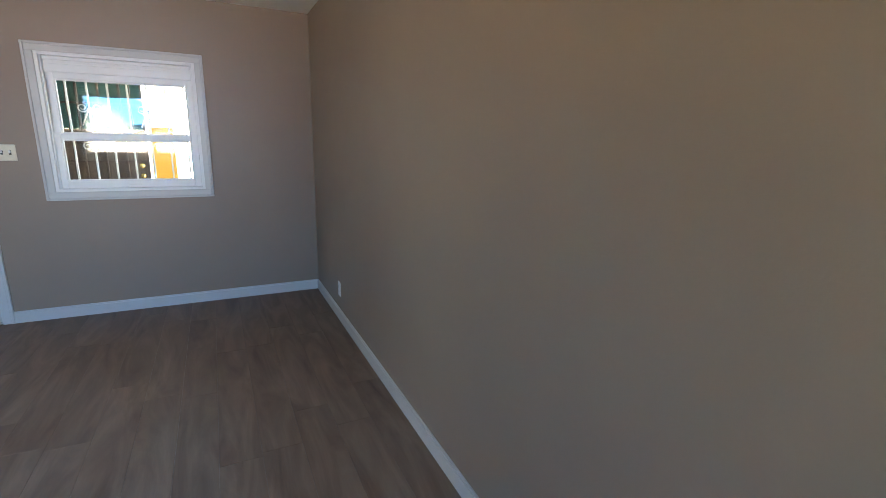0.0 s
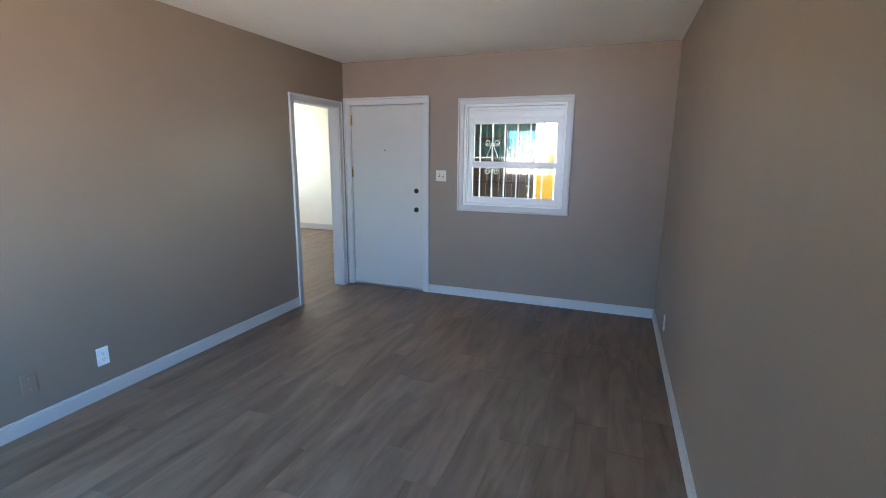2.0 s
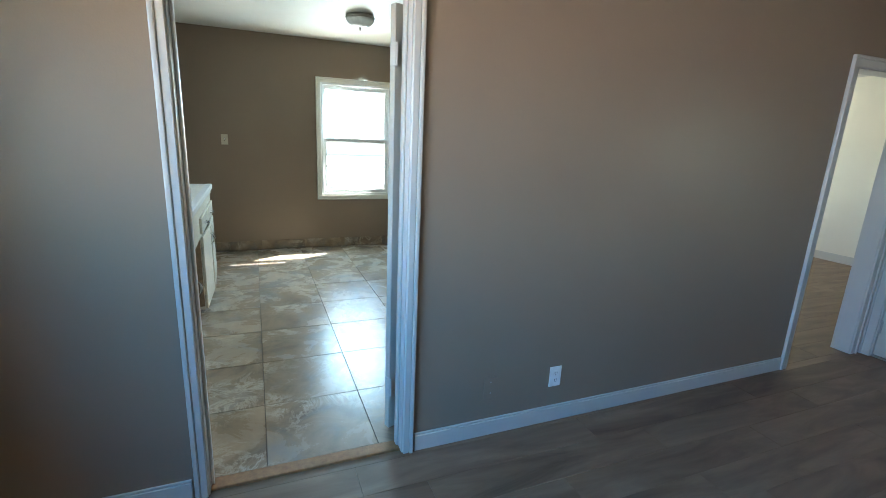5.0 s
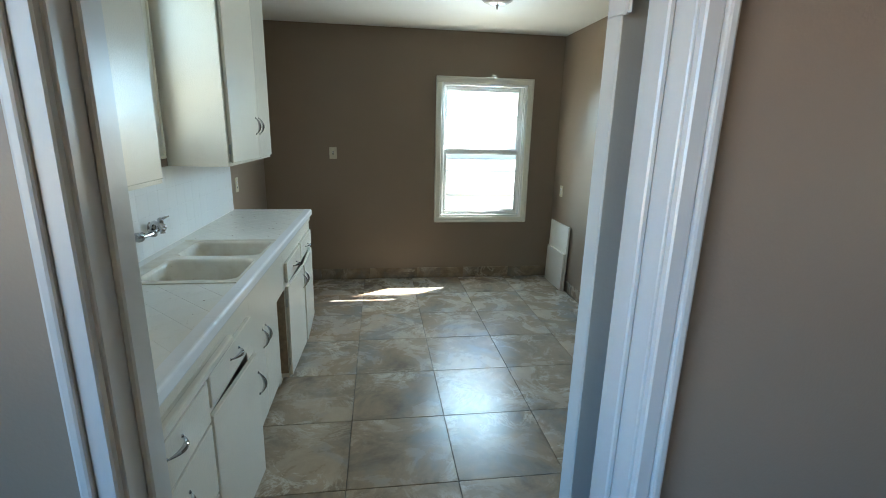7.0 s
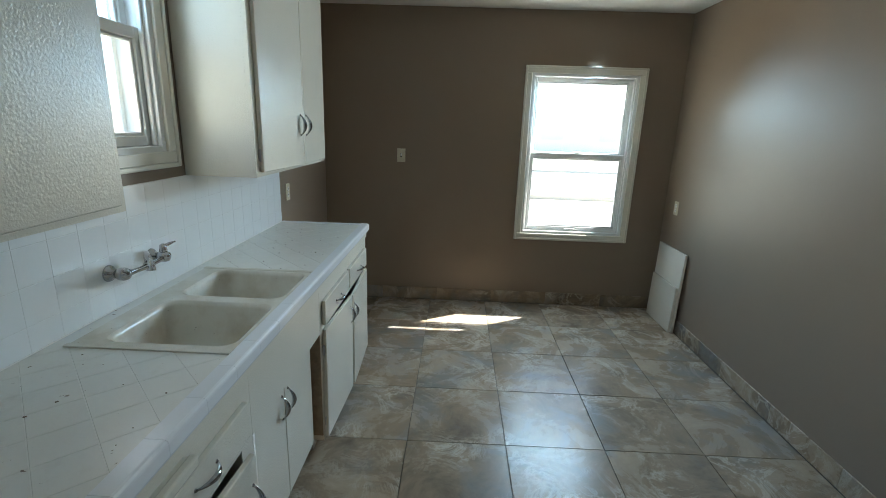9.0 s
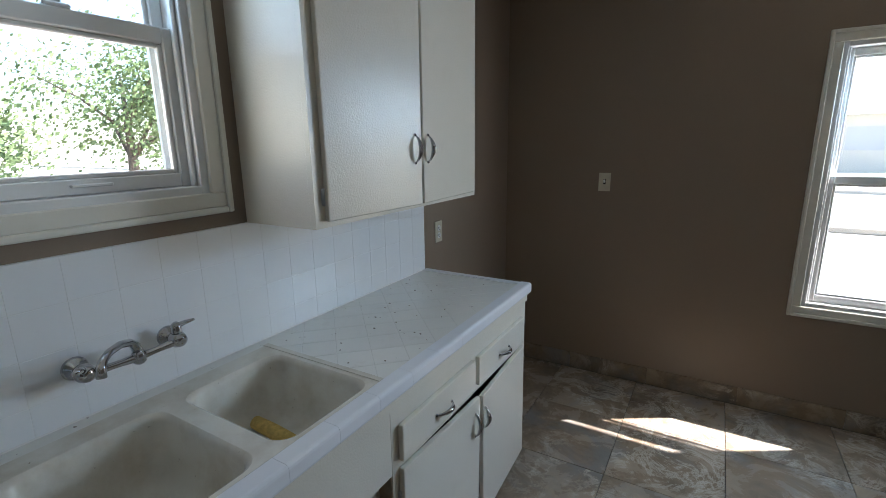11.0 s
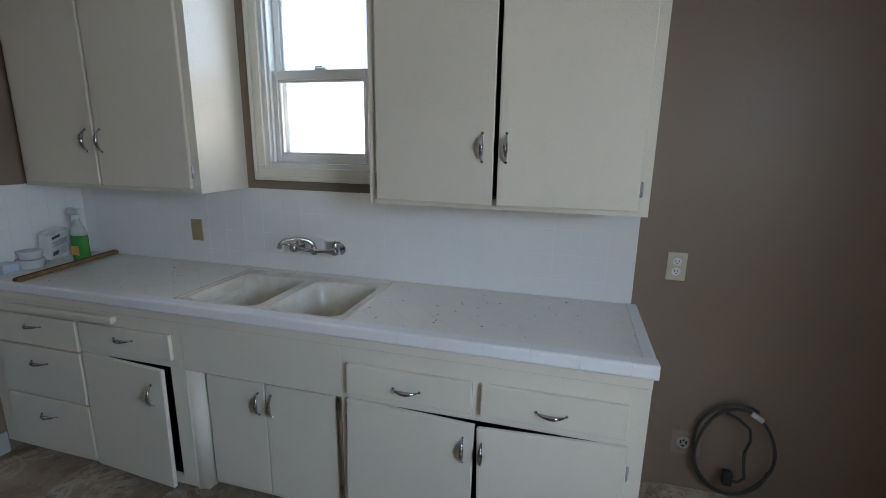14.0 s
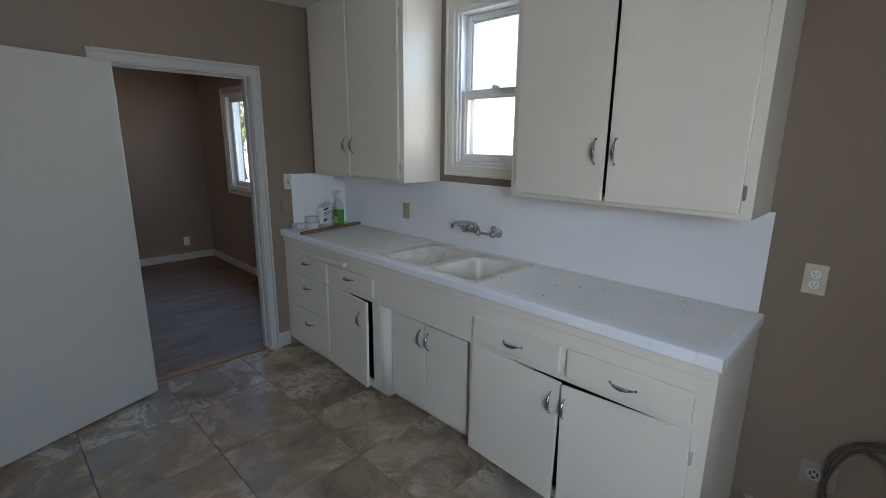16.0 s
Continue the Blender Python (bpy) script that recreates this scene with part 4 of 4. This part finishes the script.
spray_bottle(-0.60, 0.335)
M_box = pose(-0.52, 0.262, CT + 0.098, -14, 10, 18)
carton = thing("carton", (-0.52, 0.262, CT + 0.03), "white printed carton with dark bars leaning on tubs", "carton")
part("box_body", lbox(M_box, -0.062, 0.062, -0.030, 0.030, -0.062, 0.075, 0.002), plain("carton_white", (0.75, 0.76, 0.78), 0.5), carton)
for z0, z1, u0, u1, colr in ((0.050, 0.066, 0.0, 0.055, (0.03, 0.05, 0.15)), (0.028, 0.032, -0.05, 0.05, (0.2, 0.2, 0.22)), (0.018, 0.022, -0.05, 0.04, (0.2, 0.2, 0.22)), (0.006, 0.010, -0.05, 0.05, (0.2, 0.2, 0.22)), (-0.045, -0.022, 0.01, 0.05, (0.1, 0.1, 0.12))):
    part("print_bar", lbox(M_box, u0, u1, 0.0300, 0.0306, z0, z1), plain("print_ink", colr, 0.5), carton)
for (x, y, r, h, z) in ((-0.40, 0.262, 0.060, 0.045, CT), (-0.405, 0.258, 0.056, 0.040, CT + 0.046)):
    tub = thing("plastic_tub", (x, y, z), "clear white plastic tub stacked on the counter", "tub", "stacked tubs")
    part("tub_body", lathe([(r * 0.8, 0.001), (r * 0.84, 0.004), (r * 0.97, h - 0.006), (r, h - 0.004), (r, h), (r * 0.9, h + 0.001)], (x, y, z), 28), plain("tub_plastic", (0.70, 0.70, 0.72), 0.25), tub)
sbox = whole("small_carton", box(-0.34, -0.27, 0.195, 0.275, CT + 0.0005, CT + 0.042, 0.003), plain("pale_carton", (0.55, 0.62, 0.72), 0.5), "small pale blue carton on the counter", "carton")
for k, (dy, colr) in enumerate(((0.0, (0.09, 0.045, 0.022)), (0.022, (0.26, 0.15, 0.06)))):
    M_s = pose(-0.505, 0.418 + dy - 0.01, CT + 0.004, 0, 0, 10 + k)
    st = thing("wood_moulding", (-0.50, 0.42, CT), "stained wooden moulding strip lying across the counter", "moulding", "moulding strips")
    part("strip", join(lbox(M_s, -0.300, 0.315, -0.010, 0.010, 0.0, 0.012, 0.003), lbox(M_s, -0.300, 0.315, -0.004, 0.004, 0.011, 0.018, 0.003)), plain("stained_wood", colr, 0.35, 0, 0.3, 30, 0.1), st)

for k, (y0, y1, h, lean, off) in enumerate(((3.665, 4.14, 0.66, 1.2, 0.0), (3.675, 4.12, 0.385, 1.2, 0.022))):
    M_l = pose(KE - 0.037 - off, 0, 0.004, 0, lean, 0)
    lp = thing("leaning_panel", (KE - 0.05, 3.9, 0.0), "white painted loose panel leaning against the wall" if k == 0 else "shorter white panel leaning in front of another", "panel", "leaning panels")
    bm = box(-0.010, 0.010, y0, y1, 0.0, h, 0.003)
    bm.transform(M_l)
    part("board", bm, CAB, lp)


# ---- outside ----
def rough_ground(name, a, b, scale):
    m, nt, bs = nodes_of(name)
    v = coords(nt)
    nt.links.new(ramp(nt, noise_tex(nt, v, scale, 8, 0.7), [(0.3, a), (0.7, b)]), bs.inputs["Base Color"])
    bs.inputs["Roughness"].default_value = 0.9
    return m


CONCRETE = rough_ground("pale_concrete", (0.42, 0.36, 0.29), (0.54, 0.47, 0.38), 0.6)
STUCCO = paint("stucco", (0.62, 0.58, 0.50), 0.8, 0.06, 0.8, 40)
structure("ground", box(-400, 400, -400, 400, -0.5, -0.25), CONCRETE, "pale sunlit concrete ground reaching the horizon")
structure("road", box(-60, 60, 13.0, 21.0, -0.26, -0.244), rough_ground("asphalt", (0.34, 0.33, 0.31), (0.42, 0.41, 0.39), 1.5), "pale weathered asphalt street")
structure("kerb", join(box(-60, 60, 12.7, 13.0, -0.26, -0.13, 0.02), box(-60, 60, 21.0, 21.3, -0.26, -0.13, 0.02)), CONCRETE, "concrete kerbs along the street")
structure("porch_slab", box(EAST + T, 8.5, -4.2, -0.01, -0.26, -0.03), CONCRETE, "concrete porch slab")

# iron grille before the front window
IRON = plain("pale_iron", (0.68, 0.66, 0.62), 0.5, 0.0)
gr = thing("window_grille", (EAST + T + 0.06, -1.845, 0.99), "wrought iron window grille with scrolls", "window grille")
gx = EAST + T + 0.055
for z in (1.045, 1.935):
    part("rail", box(gx - 0.006, gx + 0.006, -2.415, -1.285, z - 0.006, z + 0.006), IRON, gr)
for i in range(9):
    y = -2.375 + i * 0.1315
    part("bar", box(gx - 0.006, gx + 0.006, y - 0.006, y + 0.006, 0.99, 1.99), IRON, gr)
for y, zs, up in [(-2.375 + k * 0.1315, zz, w) for k in (3, 6) for zz, w in ((1.325, 1), (1.62, -1))]:
    for s in (-1, 1):
        pts = []
        for i in range(22):
            a = i / 21
            r = 0.036 * (1 - 0.75 * a)
            ang = a * 1.5 * math.tau
            pts.append((gx, y + s * (0.045 - r * math.cos(ang)), zs + up * r * math.sin(ang)))
        part("scroll", tube(pts, 0.0045, 6), IRON, gr)
        if up < 0:
            part("brace", tube([(gx, y, zs - up * 0.02 - 0.02), (gx, y + s * 0.06, zs - 0.14)], 0.0045, 6), IRON, gr)
for s in (-2.415, -1.285):
    part("bracket", box(EAST + T, gx, s - 0.008, s + 0.008, 1.04, 1.06), IRON, gr)

# neighbouring entrance across the porch
NX = 6.05
BROWN = plain("brown_metal", (0.07, 0.05, 0.04), 0.5)
nb = thing("neighbour_entrance", (NX + 0.2, -0.9, -0.03), "stucco entrance wall across the porch", "house")
part("wall", join(box(NX, NX + 0.15, -0.72, -0.02, -0.03, 2.715), box(NX, NX + 0.15, -2.10, -0.72, 2.06, 2.715)), STUCCO, nb)
sd = thing("security_door", (NX, -1.26, -0.03), "brown iron security door with brass knobs", "door")
part("backing", box(NX + 0.03, NX + 0.04, -1.80, -0.72, -0.02, 1.46), plain("brown_mesh", (0.13, 0.10, 0.08), 0.7), sd)
# upper backing coloured teal for the reflection in the front window's glass
part("tinted_backing", box(NX + 0.03, NX + 0.04, -1.80, -0.72, 1.462, 2.05), plain("teal_reflection", (0.04, 0.12, 0.11), 0.7), sd, "upper backing coloured teal for the reflection in the window glass")
for y in (-1.79, -1.60, -1.42, -1.24, -1.06, -0.88, -0.73):
    part("upright", box(NX - 0.012, NX + 0.012, y - 0.010, y + 0.010, -0.02, 2.05, 0.002), BROWN, sd)
for z in (0.0, 0.36, 0.62, 0.88, 1.14, 1.40, 1.72, 2.03):
    part("cross_bar", box(NX - 0.010, NX + 0.010, -1.80, -0.72, z - 0.010, z + 0.010, 0.002), BROWN, sd)
for y in (-1.69, -1.51, -1.33, -1.15, -0.97):
    n = 30
    part("twisted_bar", tube([(NX - 0.004 + 0.004 * math.cos(i * 1.3), y + 0.004 * math.sin(i * 1.3), 0.0 + 2.0 * i / n) for i in range(n + 1)], 0.006, 6), plain("twisted_iron", (0.10, 0.08, 0.06), 0.5), sd)
for z in (1.095, 0.985):
    part("knob", lathe([(0.012, 0.0), (0.012, -0.02), (0.026, -0.032), (0.028, -0.045), (0.018, -0.058), (0.004, -0.06)], (NX - 0.012, -1.735, z), 16, "x"), BRASS, sd, "round brass knob")
# yellow door, cut at 1.5 m because a reflection hides its upper part
whole("yellow_door_lower", box(NX + 0.02, NX + 0.06, -2.055, -1.825, -0.02, 1.50, 0.004), plain("yellow_paint", (0.66, 0.33, 0.02), 0.4), "lower part of the yellow door beside the security door", "panel")
structure("porch_beam", box(NX - 0.05, NX + 0.2, -4.2, -2.11, 2.45, 2.715), STUCCO, "stucco porch beam")

# gabled house to the west
SIDING = paint("blue_siding", (0.11, 0.15, 0.225), 0.7, 0.05, 0.3, 20)
WHITE_ROOF = paint("pale_roofing", (0.60, 0.58, 0.54), 0.8, 0.05, 0.5, 30)


def gable(parent, x, y, z_apex, half, depth, slope, z_base, wall_mat, roof_mat, boards):
    zb = z_apex - half * slope
    bm = bmesh.new()
    prof = [(y - half, z_base), (y + half, z_base), (y + half, zb), (y, z_apex), (y - half, zb)]
    a = [bm.verts.new((x, p, q)) for p, q in prof]
    b = [bm.verts.new((x - depth, p, q)) for p, q in prof]
    bm.faces.new(a)
    bm.faces.new(b[::-1])
    for i in range(5):
        bm.faces.new((a[i], a[(i + 1) % 5], b[(i + 1) % 5], b[i]))
    bmesh.ops.recalc_face_normals(bm, faces=bm.faces)
    part("wall", bm, wall_mat, parent)
    for s in (-1, 1):
        bm = bmesh.new()
        o = 0.18
        q = [(y, z_apex + 0.02), (y + s * (half + o), zb - o * slope + 0.02)]
        vs = [bm.verts.new((xx, p, r + d)) for xx in (x + 0.06, x - depth - 0.06) for p, r in q for d in (0, 0.09)]
        bmesh.ops.convex_hull(bm, input=vs)
        part("roof", bm, roof_mat, parent)
    if boards:
        z = z_base + 0.3
        while z < z_apex - 0.15:
            w = min(half, (z_apex - z) / slope) - 0.03
            part("siding_board", box(x - 0.002, x + 0.016, y - w, y + w, z, z + 0.125, 0.004), wall_mat, parent)
            z += 0.135


house = thing("gabled_house", (-9.5, 0.8, -0.25), "blue-grey sided house with a pale front gable", "house")
gable(house, -8.6, 0.80, 3.12, 3.4, 7.0, 0.98, -0.25, SIDING, SIDING, True)
gable(house, -8.0, 0.44, 2.20, 2.6, 0.5, 0.98, -0.25, paint("pale_stucco", (0.70, 0.66, 0.58), 0.8, 0.04, 0.5, 30), WHITE_ROOF, False)

LEAF = rough_ground("leaf_green", (0.08, 0.12, 0.045), (0.19, 0.24, 0.10), 3.0)
BARK = rough_ground("bark", (0.08, 0.06, 0.045), (0.16, 0.12, 0.09), 12.0)


def tree(x, y, height, spread, seed, leaves=7000, base=-0.25):
    rs = random.Random(seed)
    th = thing("tree", (x, y, base), "leafy green garden tree with an uneven crown", "tree", "garden trees")
    trunk_h = height * 0.36
    parts_bm = [tube([(x, y, base - 0.05), (x + 0.05, y, base + trunk_h * 0.5), (x, y + 0.06, base + trunk_h), (x + 0.1, y, base + height * 0.75)], 0.16, 8, False, (1.2, 0.9, 0.75, 0.2))]
    tips = []
    for i in range(9):
        a, up = rs.random() * math.tau, rs.uniform(0.3, 0.95)
        l = spread * rs.uniform(0.55, 0.95)
        s = Vector((x, y, base + trunk_h * rs.uniform(0.75, 1.5)))
        e = s + Vector((math.cos(a) * l, math.sin(a) * l, up * height * 0.42))
        parts_bm.append(tube([s, (s + e) / 2 + Vector((0, 0, 0.15)), e], 0.06, 6, False, (1, 0.6, 0.2)))
        tips += [e, (s + e) / 2, s.lerp(e, 0.78)]
    part("trunk", join(*parts_bm), BARK, th)
    verts, faces = [], []
    for i in range(leaves):
        c = rs.choice(tips) + Vector([rs.gauss(0, 1) for _ in range(3)]) * spread * 0.27
        n = Vector([rs.gauss(0, 1) for _ in range(3)]).normalized()
        u = n.orthogonal().normalized() * rs.uniform(0.04, 0.085)
        v = n.cross(u) * 0.6
        k = len(verts)
        verts += [c - u, c + v, c + u, c - v]
        faces.append((k, k + 1, k + 2, k + 3))
    me = bpy.data.meshes.new("crown")
    me.from_pydata([tuple(v) for v in verts], [], faces)
    me.materials.append(LEAF)
    cr = new("crown", me)
    cr.parent = th
    cr.matrix_parent_inverse = WORLD[th].inverted()
    return th


tree(-15.0, 11.6, 4.7, 2.5, 11, 6500)
tree(-13.6, 5.0, 4.0, 1.6, 15, 4200)
tree(-14.0, 8.2, 5.0, 2.4, 12)
tree(-16.0, 16.5, 5.4, 2.6, 13)
tree(-7.5, -18.5, 5.0, 2.6, 14)
tree(17.0, 27.0, 6.0, 2.8, 16, 9000)
tree(-4.5, 27.5, 5.2, 2.4, 17, 9000)
far = thing("bungalow", (6.0, 36.0, -0.25), "pale bungalow across the street", "house")
part("wall", box(0.0, 13.0, 33.0, 41.0, -0.25, 2.7), STUCCO, far)
bm = bmesh.new()
bmesh.ops.convex_hull(bm, input=[bm.verts.new(p) for p in ((-0.6, 32.4, 2.7), (13.6, 32.4, 2.7), (13.6, 41.6, 2.7), (-0.6, 41.6, 2.7), (2.0, 37.0, 4.6), (11.0, 37.0, 4.6))])
part("roof", bm, WHITE_ROOF, far)
for x in (2.0, 6.0, 10.0):
    part("window", box(x, x + 1.6, 32.97, 33.0, 0.9, 2.1), plain("dim_pane", (0.50, 0.50, 0.50), 0.3), far)


# ---- small pieces of floors and walls, last ----
def plank_floor(parent, x0, x1, y0, y1, seed, width=0.182, length=1.22):
    rs = random.Random(seed)
    y = y0
    while y < y1 - 1e-4:
        ye = min(y + width, y1)
        x = x0 - rs.random() * length
        while x < x1:
            a, b = max(x, x0), min(x + length, x1)
            if b - a > 0.01:
                part("plank", box(a + 0.0004, b - 0.0004, y + 0.0004, ye - 0.0004, -0.007, 0.0, 0.0008), PLANK, parent)
            x += length
        y += width


lf = tagged(new("floor_living"), "grey-brown wood-look vinyl plank floor", "", "", "structure")
WORLD[lf] = Matrix.Identity(4)
plank_floor(lf, WEST, EAST, SOUTH, 0.085, 3)
sf = tagged(new("floor_side_room"), "grey-brown wood-look vinyl plank floor", "", "", "structure")
WORLD[sf] = Matrix.Identity(4)
plank_floor(sf, KE + 0.12, OE, 0.085, ON, 5)

kf = tagged(new("floor_kitchen"), "large beige stone-look ceramic floor tiles", "", "", "structure")
WORLD[kf] = Matrix.Identity(4)
G = 0.508
for i in range(-2, 5):
    for j in range(-1, 8):
        x, y = 0.185 + i * G, 1.168 + (j - 2) * G
        a, b = max(x, KW), min(x + G, KE)
        c, d = max(y, 0.125), min(y + G, KN)
        if b - a > 0.02 and d - c > 0.02:
            part("tile", box(a + 0.0016, b - 0.0016, c + 0.0016, d - 0.0016, -0.007, 0.0 + random.uniform(-0.0004, 0.0004), 0.0014), STONE, kf)

# stone skirting tiles of the kitchen
sk = tagged(new("tile_skirting"), "beige stone-look tile skirting round the kitchen", "", "", "structure")
WORLD[sk] = Matrix.Identity(4)
x = KW
while x < KE - 0.02:
    e = min(x + G, KE - 0.012)
    part("tile", box(x + 0.001, e - 0.001, KN - 0.010, KN, 0.001, 0.112, 0.0015), STONE, sk)
    x += G
y = KS + 0.30
while y < KN - 0.03:
    e = min(y + G, KN - 0.012)
    part("tile", box(KE - 0.010, KE, y + 0.001, e - 0.001, 0.001, 0.112, 0.0015), STONE, sk)
    y += G
for a, b in ((3.14, 3.65), (3.652, KN - 0.012)):
    part("tile", box(KW, KW + 0.010, a, b, 0.001, 0.112, 0.0015), STONE, sk)
part("tile", box(-0.205, KD[0] - 0.058, KS, KS + 0.010, 0.001, 0.112, 0.0015), TRIM, sk)

# white tiles of the splash
sp_wall = tagged(new("tile_splash"), "white painted square tile splash above the counter", "", "", "structure")
WORLD[sp_wall] = Matrix.Identity(4)
part("bed", join(box(KW, KW + 0.0103, KS, 3.113, CT, 1.338), box(KW + 0.0094, -0.30, KS, KS + 0.0094, CT, 1.338)), PGROUT, sp_wall)
w = 0.1097
rows = [(CT + 0.004, 1.0095), (1.0095, 1.119), (1.119, 1.2285), (1.2285, 1.338)]
y1 = 3.116
while y1 > KS + 0.02:
    y0 = max(y1 - w, KS + 0.0112)
    for z0, z1 in rows:
        part("tile", box(KW + 0.004, KW + 0.0110, y0 + 0.0001, y1 - 0.0001, z0 + 0.0001, z1 - 0.0001, 0.0008), SPLASH, sp_wall)
    y1 -= w
for i in range(5):
    for z0, z1 in rows:
        x = KW + 0.0115 + i * 0.094
        part("tile", box(x + 0.0004, x + 0.0936, KS + 0.004, KS + 0.0105, z0 + 0.0001, z1 - 0.0001, 0.0008), SPLASH, sp_wall)
